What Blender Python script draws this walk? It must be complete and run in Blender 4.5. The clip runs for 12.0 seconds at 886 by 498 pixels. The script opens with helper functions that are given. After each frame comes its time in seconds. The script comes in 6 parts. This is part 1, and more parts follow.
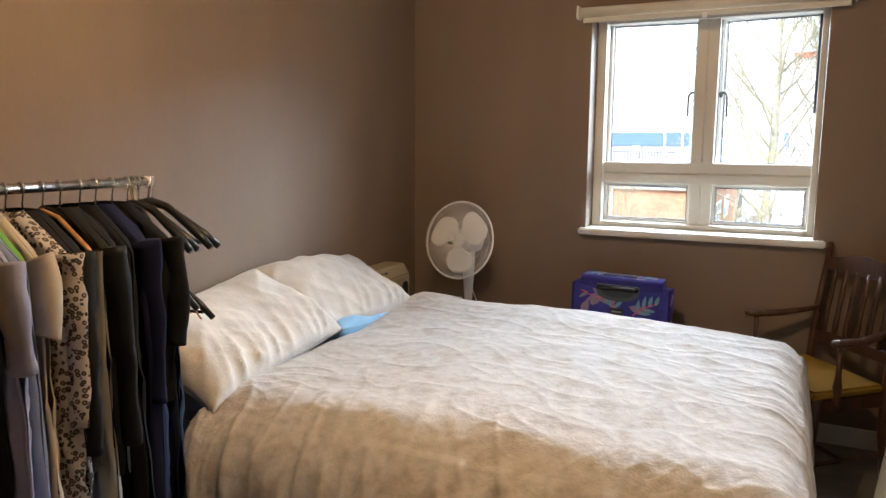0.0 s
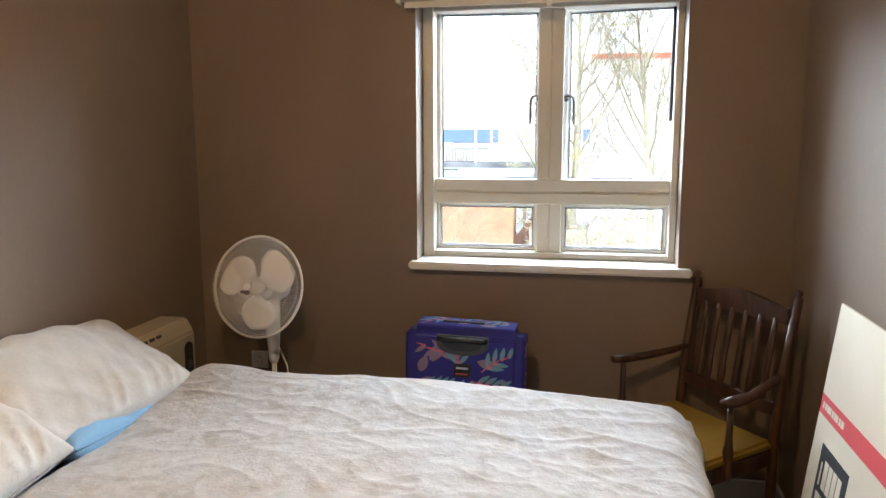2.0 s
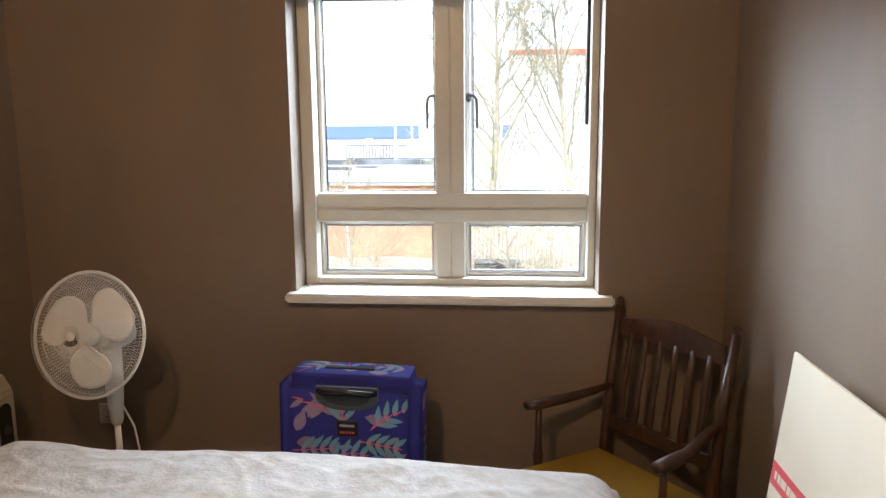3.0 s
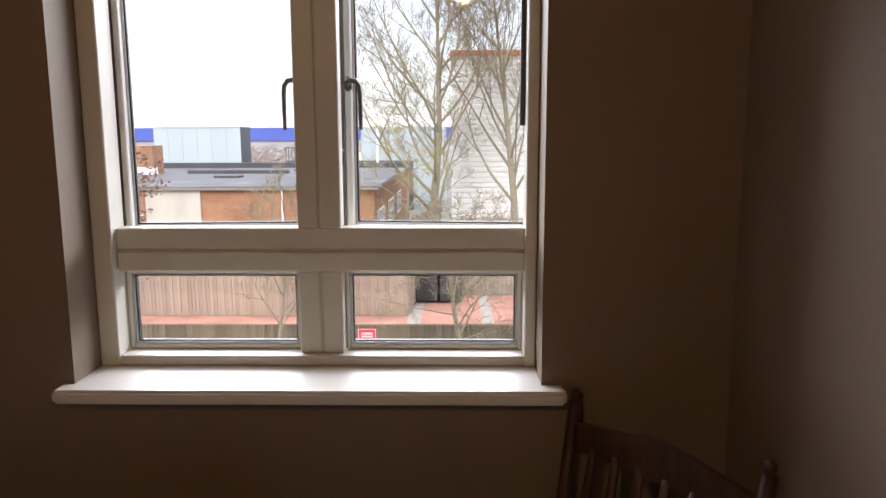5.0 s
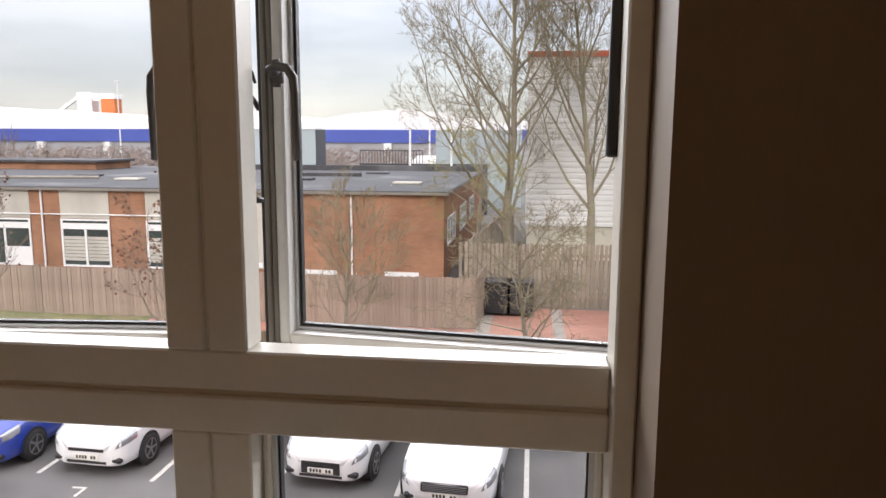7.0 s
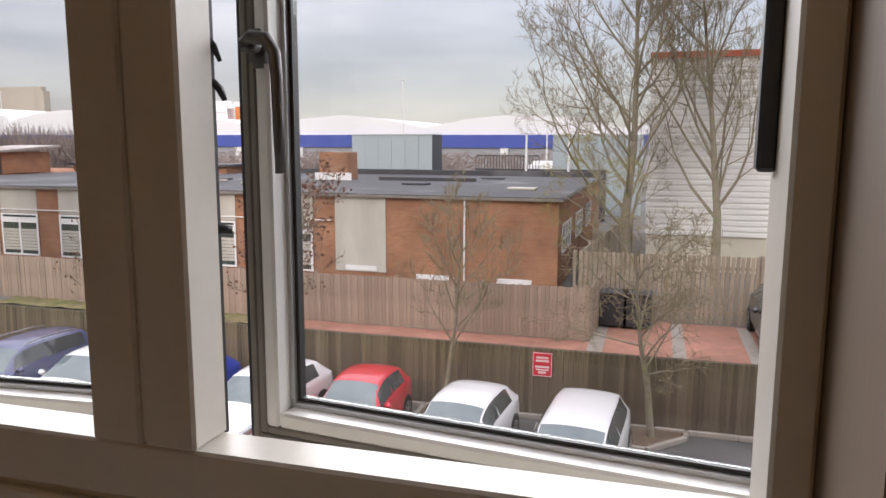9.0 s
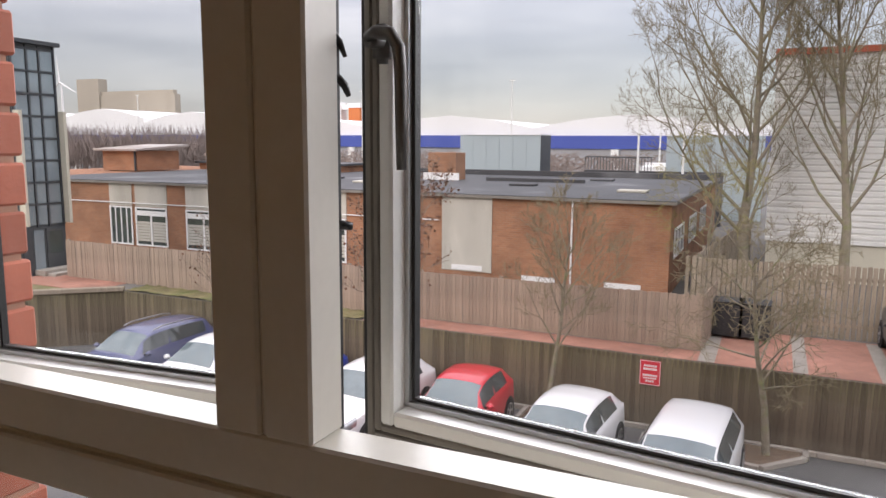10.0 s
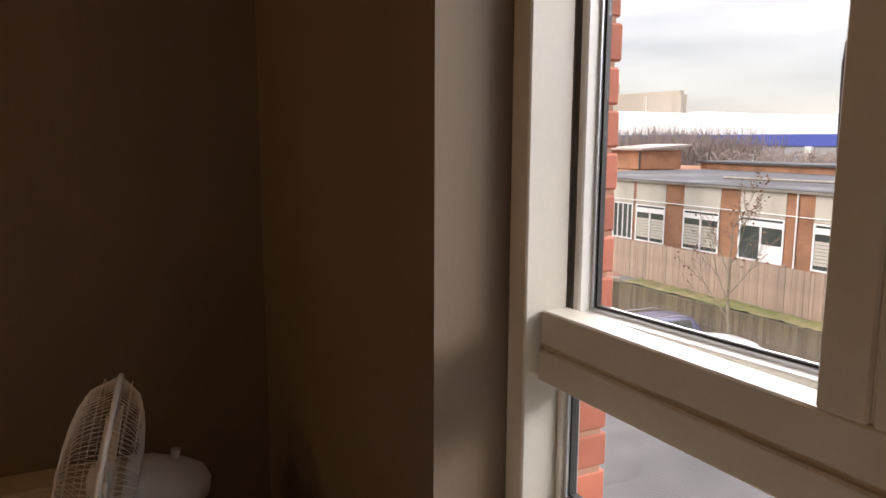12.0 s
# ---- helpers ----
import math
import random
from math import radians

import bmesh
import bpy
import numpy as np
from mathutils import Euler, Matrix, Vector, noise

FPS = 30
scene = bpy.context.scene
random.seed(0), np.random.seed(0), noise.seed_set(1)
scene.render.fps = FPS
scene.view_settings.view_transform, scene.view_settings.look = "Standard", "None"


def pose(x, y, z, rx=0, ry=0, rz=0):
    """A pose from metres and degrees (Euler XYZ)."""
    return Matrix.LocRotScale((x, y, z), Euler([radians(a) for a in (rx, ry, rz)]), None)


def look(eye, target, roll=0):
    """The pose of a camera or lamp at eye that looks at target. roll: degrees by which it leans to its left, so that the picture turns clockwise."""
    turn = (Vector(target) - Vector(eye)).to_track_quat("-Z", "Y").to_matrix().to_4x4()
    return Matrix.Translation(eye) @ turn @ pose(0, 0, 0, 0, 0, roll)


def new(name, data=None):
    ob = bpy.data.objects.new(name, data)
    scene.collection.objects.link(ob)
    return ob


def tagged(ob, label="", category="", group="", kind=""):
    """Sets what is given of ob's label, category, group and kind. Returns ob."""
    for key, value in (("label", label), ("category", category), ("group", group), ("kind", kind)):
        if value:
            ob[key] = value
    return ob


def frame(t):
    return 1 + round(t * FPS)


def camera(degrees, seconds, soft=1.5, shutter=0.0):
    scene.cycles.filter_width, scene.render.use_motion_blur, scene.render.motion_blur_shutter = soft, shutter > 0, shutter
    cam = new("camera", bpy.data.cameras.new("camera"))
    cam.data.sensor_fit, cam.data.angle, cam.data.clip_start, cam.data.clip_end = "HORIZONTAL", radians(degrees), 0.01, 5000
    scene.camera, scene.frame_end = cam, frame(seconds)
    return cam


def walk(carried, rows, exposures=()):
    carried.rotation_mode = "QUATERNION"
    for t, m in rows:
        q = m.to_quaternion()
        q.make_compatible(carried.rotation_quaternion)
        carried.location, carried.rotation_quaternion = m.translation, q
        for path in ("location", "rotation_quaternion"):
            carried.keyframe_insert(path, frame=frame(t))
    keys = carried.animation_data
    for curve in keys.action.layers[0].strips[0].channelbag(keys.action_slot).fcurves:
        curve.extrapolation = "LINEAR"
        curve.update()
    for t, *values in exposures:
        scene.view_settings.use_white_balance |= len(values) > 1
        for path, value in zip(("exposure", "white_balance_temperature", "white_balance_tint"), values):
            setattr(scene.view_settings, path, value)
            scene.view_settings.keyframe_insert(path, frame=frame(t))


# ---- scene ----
cam = camera(62.86, 12.0)
# seconds, x, y, z, yaw, pitch, roll
ROWS = [
    (0, -0.138, -0.189, 1.508, 25.80, -8.41, -0.32),
    (0.5, -0.272, -0.037, 1.521, 23.07, -8.48, -0.21),
    (1, -0.390, 0.146, 1.547, 19.29, -8.42, -0.16),
    (1.5, -0.418, 0.343, 1.558, 15.46, -8.66, 0.11),
    (2, -0.418, 0.621, 1.586, 11.35, -8.63, 0.14),
    (2.5, -0.407, 0.862, 1.599, 7.92, -8.88, 0.35),
    (3, -0.363, 1.148, 1.630, 5.25, -8.99, 0.45),
    (3.5, -0.266, 1.397, 1.624, 3.60, -9.21, 0.60),
    (5.5, -0.222, 2.401, 1.650, 0.84, -8.74, 0.09),
    (6, -0.175, 2.674, 1.670, 2.37, -8.72, 0.02),
    (6.5, -0.163, 2.890, 1.663, 4.48, -8.66, 0.31),
    (7, -0.167, 3.098, 1.684, 7.04, -8.63, -0.26),
    (9, -0.147, 3.455, 1.682, 16.22, -8.27, -0.17),
    (9.5, -0.168, 3.447, 1.683, 19.52, -8.22, -0.21),
    (10, -0.169, 3.472, 1.678, 24.64, -8.26, -0.40),
    (10.5, -0.178, 3.459, 1.667, 31.72, -8.21, -0.30),
    (11, -0.187, 3.423, 1.666, 40.47, -8.28, -0.39),
    (11.5, -0.204, 3.371, 1.662, 50.75, -8.42, -0.41),
    (12, -0.206, 3.338, 1.666, 62.43, -8.50, -0.28),
]
LAMP_GLOW, LAMP_COLOUR = 142.0, (1.0, 0.62, 0.30)
SKY_FILL_WATTS = 1950.0
EXPOSURES = [(0.0, 2.48, 5800, 5), (1.0, 2.45, 5800, 5), (2.0, 2.38, 5850, 5), (3.0, 2.36, 5900, 6), (3.7, 2.30, 6250, 10), (5.3, 0.7, 6800, 17), (6.0, 0.55, 6900, 17), (6.5, 0.45, 6900, 17), (7.2, 0.25, 7000, 17), (8.8, -0.04, 7000, 19), (9.5, -0.08, 7000, 19), (10.5, -0.06, 7000, 19), (11.0, 0.05, 7100, 19), (12.0, 0.52, 7400, 20)]
walk(cam, [(t, pose(x, y, z, 90 + pitch, roll, yaw)) for t, x, y, z, yaw, pitch, roll in ROWS], EXPOSURES)

# ---- light ----
SUN_UP, SUN_ROUND = 32.0, 200.0


def build_world():
    world = bpy.data.worlds.new("overcast")
    scene.world = world
    world.use_nodes = True
    nt = world.node_tree
    for n in list(nt.nodes):
        nt.nodes.remove(n)
    out = nt.nodes.new("ShaderNodeOutputWorld")
    sky_bg = nt.nodes.new("ShaderNodeBackground")
    cloud_bg = nt.nodes.new("ShaderNodeBackground")
    add = nt.nodes.new("ShaderNodeAddShader")
    sky = nt.nodes.new("ShaderNodeTexSky")
    sky.sky_type, sky.sun_disc = "NISHITA", False
    sky.sun_elevation, sky.sun_rotation = radians(SUN_UP), radians(SUN_ROUND)
    coord = nt.nodes.new("ShaderNodeTexCoord")
    stretch = nt.nodes.new("ShaderNodeMapping")
    stretch.inputs["Scale"].default_value = (1.2, 1.2, 7.0)
    cloud = nt.nodes.new("ShaderNodeTexNoise")
    cloud.inputs["Scale"].default_value, cloud.inputs["Detail"].default_value = 2.2, 7.0
    ramp = nt.nodes.new("ShaderNodeValToRGB")
    ramp.color_ramp.elements[0].position, ramp.color_ramp.elements[0].color = 0.33, (0.475, 0.505, 0.58, 1)
    ramp.color_ramp.elements[1].position, ramp.color_ramp.elements[1].color = 0.68, (0.80, 0.825, 0.87, 1)
    nt.links.new(coord.outputs["Generated"], stretch.inputs["Vector"])
    nt.links.new(stretch.outputs["Vector"], cloud.inputs["Vector"])
    nt.links.new(cloud.outputs["Fac"], ramp.inputs["Fac"])
    split = nt.nodes.new("ShaderNodeSeparateXYZ")
    rise = nt.nodes.new("ShaderNodeMapRange")
    rise.inputs["From Min"].default_value, rise.inputs["From Max"].default_value = 0.12, 1.0
    rise.inputs["To Min"].default_value, rise.inputs["To Max"].default_value = 0.66, 4.2
    nt.links.new(coord.outputs["Generated"], split.inputs["Vector"])
    nt.links.new(split.outputs["Z"], rise.inputs["Value"])
    nt.links.new(rise.outputs["Result"], cloud_bg.inputs["Strength"])
    nt.links.new(ramp.outputs["Color"], cloud_bg.inputs["Color"])
    nt.links.new(sky.outputs["Color"], sky_bg.inputs["Color"])
    sky_bg.inputs["Strength"].default_value = 0.05
    nt.links.new(sky_bg.outputs["Background"], add.inputs[0])
    nt.links.new(cloud_bg.outputs["Background"], add.inputs[1])
    nt.links.new(add.outputs["Shader"], out.inputs["Surface"])


build_world()
sun = new("sun", bpy.data.lights.new("sun", "SUN"))
sun.data.energy, sun.data.angle, sun.data.color = 1.2, radians(20), (1.0, 0.96, 0.9)
az = radians(SUN_ROUND)
sun.matrix_world = look((0, 0, 40), Vector((0, 0, 40)) - Vector((math.sin(az) * math.cos(radians(SUN_UP)), math.cos(az) * math.cos(radians(SUN_UP)), math.sin(radians(SUN_UP)))))

# added lamp hung outside, above the view, boosting the sky's light at the window
sky_fill = new("window_sky_fill", bpy.data.lights.new("window_sky_fill", "AREA"))
sky_fill.data.shape, sky_fill.data.size, sky_fill.data.size_y = "RECTANGLE", 20.0, 2.6
sky_fill.data.energy, sky_fill.data.color = SKY_FILL_WATTS, (0.86, 0.93, 1.0)
sky_fill.matrix_world = look((-0.8, 11.0, 4.65), (-0.7, 4.0, 1.6))

# ---- materials ----


def nodes_of(name):
    m = bpy.data.materials.new(name)
    m.use_nodes = True
    return m, m.node_tree, m.node_tree.nodes["Principled BSDF"]


def mat(name, color, rough=0.6, metal=0.0, vary=0.12, scale=6.0, fine=60.0, bump=0.15, stretch=(1, 1, 1), spec=0.5, dist=0.004, per_object=0.0, sheen=0.0, second=None, lo=0.35, hi=0.65, mix=0.0):
    """Paint, cloth, wood and the like: colour varied at two scales, with fine relief. second: another colour in large stains."""
    m, nt, p = nodes_of(name)
    co = nt.nodes.new("ShaderNodeTexCoord")
    mp = nt.nodes.new("ShaderNodeMapping")
    mp.inputs["Scale"].default_value = stretch
    nt.links.new(co.outputs["Object"], mp.inputs["Vector"])
    big = nt.nodes.new("ShaderNodeTexNoise")
    big.inputs["Scale"].default_value, big.inputs["Detail"].default_value = scale, 6.0
    small = nt.nodes.new("ShaderNodeTexNoise")
    small.inputs["Scale"].default_value, small.inputs["Detail"].default_value = fine, 4.0
    for n in (big, small):
        nt.links.new(mp.outputs["Vector"], n.inputs["Vector"])
    add = nt.nodes.new("ShaderNodeMath")
    add.operation = "MULTIPLY_ADD"
    nt.links.new(small.outputs["Fac"], add.inputs[0])
    add.inputs[1].default_value = 0.4
    nt.links.new(big.outputs["Fac"], add.inputs[2])
    ramp = nt.nodes.new("ShaderNodeMapRange")
    ramp.inputs["From Min"].default_value, ramp.inputs["From Max"].default_value = 0.4, 1.0
    ramp.inputs["To Min"].default_value, ramp.inputs["To Max"].default_value = 1 - vary, 1 + vary
    nt.links.new(add.outputs["Value"], ramp.inputs["Value"])
    hsv = nt.nodes.new("ShaderNodeHueSaturation")
    hsv.inputs["Color"].default_value = (*color, 1)
    if second:
        stain = nt.nodes.new("ShaderNodeTexNoise")
        stain.inputs["Scale"].default_value, stain.inputs["Detail"].default_value = scale * 0.45, 8.0
        nt.links.new(mp.outputs["Vector"], stain.inputs["Vector"])
        rr = nt.nodes.new("ShaderNodeMapRange")
        rr.inputs["From Min"].default_value, rr.inputs["From Max"].default_value = lo, hi
        rr.inputs["To Max"].default_value = mix or 1.0
        nt.links.new(stain.outputs["Fac"], rr.inputs["Value"])
        mx = nt.nodes.new("ShaderNodeMix")
        mx.data_type = "RGBA"
        mx.inputs["A"].default_value, mx.inputs["B"].default_value = (*color, 1), (*second, 1)
        nt.links.new(rr.outputs["Result"], mx.inputs["Factor"])
        nt.links.new(mx.outputs["Result"], hsv.inputs["Color"])
    value = ramp.outputs["Result"]
    if per_object:
        info = nt.nodes.new("ShaderNodeObjectInfo")
        r2 = nt.nodes.new("ShaderNodeMapRange")
        r2.inputs["To Min"].default_value, r2.inputs["To Max"].default_value = 1 - per_object, 1 + per_object
        nt.links.new(info.outputs["Random"], r2.inputs["Value"])
        mul = nt.nodes.new("ShaderNodeMath")
        mul.operation = "MULTIPLY"
        nt.links.new(value, mul.inputs[0])
        nt.links.new(r2.outputs["Result"], mul.inputs[1])
        value = mul.outputs["Value"]
    nt.links.new(value, hsv.inputs["Value"])
    nt.links.new(hsv.outputs["Color"], p.inputs["Base Color"])
    p.inputs["Roughness"].default_value, p.inputs["Metallic"].default_value = rough, metal
    p.inputs["Specular IOR Level"].default_value = spec
    if sheen:
        p.inputs["Sheen Weight"].default_value = sheen
    if bump:
        b = nt.nodes.new("ShaderNodeBump")
        b.inputs["Strength"].default_value, b.inputs["Distance"].default_value = bump, dist
        nt.links.new(add.outputs["Value"], b.inputs["Height"])
        nt.links.new(b.outputs["Normal"], p.inputs["Normal"])
    return m


def thin_glass(name):
    """A window pane: clear, with the reflection of glass."""
    m, nt, p = nodes_of(name)
    nt.nodes.remove(p)
    out = nt.nodes["Material Output"]
    tr = nt.nodes.new("ShaderNodeBsdfTransparent")
    tr.inputs["Color"].default_value = (0.97, 0.98, 0.98, 1)
    gl = nt.nodes.new("ShaderNodeBsdfGlossy")
    gl.inputs["Roughness"].default_value = 0.02
    lw = nt.nodes.new("ShaderNodeLayerWeight")
    pw = nt.nodes.new("ShaderNodeMath")
    pw.operation, pw.inputs[1].default_value = "POWER", 5.0
    fr = nt.nodes.new("ShaderNodeMath")
    fr.operation, fr.inputs[1].default_value, fr.inputs[2].default_value = "MULTIPLY_ADD", 0.7, 0.02
    nt.links.new(lw.outputs["Facing"], pw.inputs[0])
    nt.links.new(pw.outputs["Value"], fr.inputs[0])
    mx = nt.nodes.new("ShaderNodeMixShader")
    nt.links.new(fr.outputs["Value"], mx.inputs["Fac"])
    nt.links.new(tr.outputs["BSDF"], mx.inputs[1])
    nt.links.new(gl.outputs["BSDF"], mx.inputs[2])
    nt.links.new(mx.outputs["Shader"], out.inputs["Surface"])
    return m


M_WALL = mat("taupe_wall_paint", (0.210, 0.152, 0.106), 0.62, vary=0.10, scale=3.0, fine=140, bump=0.12, stretch=(1, 1, 0.25), dist=0.003)
M_CEIL = mat("white_ceiling_paint", (0.74, 0.72, 0.69), 0.85, vary=0.03, scale=3, fine=120, bump=0.08)
M_FLOOR = mat("grey_carpet", (0.20, 0.19, 0.18), 0.95, vary=0.25, scale=9, fine=350, bump=0.6, dist=0.006)
M_FRAME = mat("off_white_window_paint", (0.62, 0.59, 0.52), 0.42, vary=0.06, scale=5, fine=90, bump=0.06, second=(0.52, 0.47, 0.38), lo=0.55, hi=0.8, mix=0.5)
M_SASH = mat("white_sash_paint", (0.74, 0.73, 0.69), 0.38, vary=0.05, scale=6, fine=90, bump=0.05)
M_SILL = mat("glossy_white_sill_paint", (0.70, 0.67, 0.62), 0.42, vary=0.05, scale=5, fine=80, bump=0.05)
M_SEAL = mat("black_rubber_seal", (0.02, 0.02, 0.02), 0.55, vary=0.2, bump=0.1)
M_GASKET = mat("grey_brown_gasket", (0.17, 0.15, 0.125), 0.6, vary=0.2, bump=0.1)
M_ALU = mat("aluminium_glazing_spacer", (0.55, 0.56, 0.57), 0.35, 0.7, vary=0.06, bump=0.03)
M_STEEL = mat("worn_grey_metal", (0.13, 0.125, 0.12), 0.48, 0.7, vary=0.15, scale=30, bump=0.06)
M_PANE = thin_glass("window_pane_glass")
M_WHITE_PLASTIC = mat("white_plastic", (0.78, 0.76, 0.72), 0.35, vary=0.03, bump=0.02)
M_BLACK_PLASTIC = mat("black_plastic", (0.018, 0.018, 0.02), 0.4, vary=0.1, bump=0.05)
M_SKIRT = mat("white_skirting_paint", (0.7, 0.68, 0.64), 0.45, vary=0.04, bump=0.04)

# ---- mesh helpers ----


def thing(name, label, category, at=(0, 0, 0), turn=0.0, group="", kind=""):
    ob = new(name)
    ob.empty_display_size = 0.1
    ob.matrix_world = pose(*at, 0, 0, turn)
    return tagged(ob, label, category, group, kind)


def part(name, bm, material, parent=None, label="", smooth=False, at=None):
    bmesh.ops.recalc_face_normals(bm, faces=bm.faces)
    me = bpy.data.meshes.new(name)
    bm.to_mesh(me)
    bm.free()
    me.materials.append(material)
    if smooth:
        me.polygons.foreach_set("use_smooth", [True] * len(me.polygons))
    ob = new(name, me)
    if parent:
        ob.parent = parent
    if at is not None:
        ob.matrix_basis = at
    if label:
        ob["label"] = label
    return ob


def shared(name, me, parent, at):
    ob = new(name, me)
    ob.parent = parent
    ob.matrix_basis = at
    return ob


def box(bm, x0, y0, z0, x1, y1, z1, bevel=0.0, seg=1, m=None):
    r = bmesh.ops.create_cube(bm, size=1.0)
    vs = r["verts"]
    for v in vs:
        v.co = Vector(((x0 + x1) / 2 + v.co.x * (x1 - x0), (y0 + y1) / 2 + v.co.y * (y1 - y0), (z0 + z1) / 2 + v.co.z * (z1 - z0)))
        if m is not None:
            v.co = m @ v.co
    if bevel:
        es = list({e for v in vs for e in v.link_edges})
        bmesh.ops.bevel(bm, geom=es, offset=bevel, segments=seg, affect="EDGES", clamp_overlap=True)
    return bm


def bx(*a, **k):
    return box(bmesh.new(), *a, **k)


def tube(bm, pts, radii, seg=8, caps=True):
    """A round rod through pts."""
    pts = [Vector(p) for p in pts]
    if not hasattr(radii, "__len__"):
        radii = [radii] * len(pts)
    rings = []
    side = None
    for i, p in enumerate(pts):
        d = (pts[min(i + 1, len(pts) - 1)] - pts[max(i - 1, 0)]).normalized()
        if side is None:
            side = d.orthogonal().normalized()
        else:
            side = (side - d * side.dot(d))
            side = side.normalized() if side.length > 1e-6 else d.orthogonal().normalized()
        up = d.cross(side)
        rings.append([bm.verts.new(p + (side * math.cos(2 * math.pi * k / seg) + up * math.sin(2 * math.pi * k / seg)) * radii[i]) for k in range(seg)])
    for a, b in zip(rings, rings[1:]):
        for k in range(seg):
            bm.faces.new((a[k], a[(k + 1) % seg], b[(k + 1) % seg], b[k]))
    if caps:
        bm.faces.new(rings[0][::-1])
        bm.faces.new(rings[-1])
    return bm


def rod(*a, **k):
    return tube(bmesh.new(), *a, **k)


def lathe(bm, profile, seg=24, m=None):
    """profile: (radius, z) from bottom to top, round the z axis."""
    rings = []
    for r, z in profile:
        ring = [bm.verts.new(Vector((max(r, 1e-4) * math.cos(2 * math.pi * k / seg), max(r, 1e-4) * math.sin(2 * math.pi * k / seg), z))) for k in range(seg)]
        rings.append(ring)
    if m is not None:
        for ring in rings:
            for v in ring:
                v.co = m @ v.co
    for a, b in zip(rings, rings[1:]):
        for k in range(seg):
            bm.faces.new((a[k], a[(k + 1) % seg], b[(k + 1) % seg], b[k]))
    bm.faces.new(rings[0][::-1])
    bm.faces.new(rings[-1])
    return bm


def grid(bm, nu, nv, f, thick=0.0):
    """A sheet f(u, v), u and v from 0 to 1."""
    rows = [[bm.verts.new(f(i / nu, j / nv)) for j in range(nv + 1)] for i in range(nu + 1)]
    for i in range(nu):
        for j in range(nv):
            bm.faces.new((rows[i][j], rows[i + 1][j], rows[i + 1][j + 1], rows[i][j + 1]))
    if thick:
        bmesh.ops.recalc_face_normals(bm, faces=bm.faces)
        bmesh.ops.solidify(bm, geom=bm.faces[:], thickness=thick)
    return bm


def prism(bm, outline, z0, z1, m=None):
    """An outline of (x, y) drawn up from z0 to z1."""
    lo = [bm.verts.new(Vector((x, y, z0))) for x, y in outline]
    hi = [bm.verts.new(Vector((x, y, z1))) for x, y in outline]
    if m is not None:
        for v in lo + hi:
            v.co = m @ v.co
    n = len(lo)
    bm.faces.new(lo[::-1])
    bm.faces.new(hi)
    for k in range(n):
        bm.faces.new((lo[k], lo[(k + 1) % n], hi[(k + 1) % n], hi[k]))
    return bm


def setting(name, bm, material, label, category, smooth=False):
    return tagged(part(name, bm, material, smooth=smooth), label, category, kind="structure")


# ---- the bedroom shell ----
XL, XR, YB, YW, ZC = -2.275, 0.425, -1.35, 3.835, 2.62
OX0, OX1, OZ0, OZ1 = -1.185, -0.033, 1.0, 2.20
YF = 3.97

setting("floor", bx(XL - 0.2, YB - 0.2, -0.12, XR + 0.2, YW + 0.1, 0.0), M_FLOOR, "grey carpet floor of the bedroom", "floor")
setting("ceiling", bx(XL - 0.2, YB - 0.2, ZC, XR + 0.2, YW + 0.3, ZC + 0.12), M_CEIL, "white painted bedroom ceiling", "ceiling")
setting("wall_west", bx(XL - 0.12, YB, 0, XL, YW, ZC), M_WALL, "taupe painted wall behind the bed head", "wall")
setting("wall_east", bx(XR, YB, 0, XR + 0.12, YW, ZC), M_WALL, "taupe painted wall beside the bed foot", "wall")


def wall_north():
    bm = bmesh.new()
    y1 = 4.06
    box(bm, XL - 0.12, YW, 0, OX0, y1, ZC)
    box(bm, OX1, YW, 0, XR + 0.12, y1, ZC)
    box(bm, OX0, YW, 0, OX1, y1, OZ0)
    box(bm, OX0, YW, OZ1, OX1, y1, ZC)
    setting("wall_north", bm, M_WALL, "taupe painted wall with the window opening", "wall")


wall_north()


def wall_south():
    bm = bmesh.new()
    box(bm, XL - 0.12, YB - 0.12, 0, -0.55, YB, ZC)
    box(bm, 0.27, YB - 0.12, 0, XR + 0.12, YB, ZC)
    box(bm, -0.55, YB - 0.12, 2.03, 0.27, YB, ZC)
    setting("wall_south", bm, M_WALL, "taupe painted wall with the bedroom doorway", "wall")
    door = thing("door_1", "closed white painted bedroom door", "door", kind="structure")
    part("door_leaf", bx(-0.55, YB - 0.06, 0.005, 0.27, YB - 0.02, 2.03, bevel=0.003), M_SKIRT, door)
    part("door_handle", rod([(0.2, YB - 0.02, 1.0), (0.2, YB + 0.04, 1.0), (0.09, YB + 0.045, 1.0)], 0.009), M_STEEL, door)


wall_south()


def skirting():
    bm = bmesh.new()
    box(bm, XL, YB, 0, XL + 0.015, YW - 0.015, 0.1, bevel=0.004)
    box(bm, XR - 0.015, YB, 0, XR, YW - 0.015, 0.1, bevel=0.004)
    box(bm, XL, YW - 0.015, 0, XR, YW, 0.1, bevel=0.004)
    setting("baseboard", bm, M_SKIRT, "low white painted skirting board", "baseboard")


skirting()

# ---- the window ----
MX0, MX1 = -0.655, -0.541
TZ0, TZ1 = 1.285, 1.40
JX0, JX1 = -1.134, -0.063
HZ = 2.16


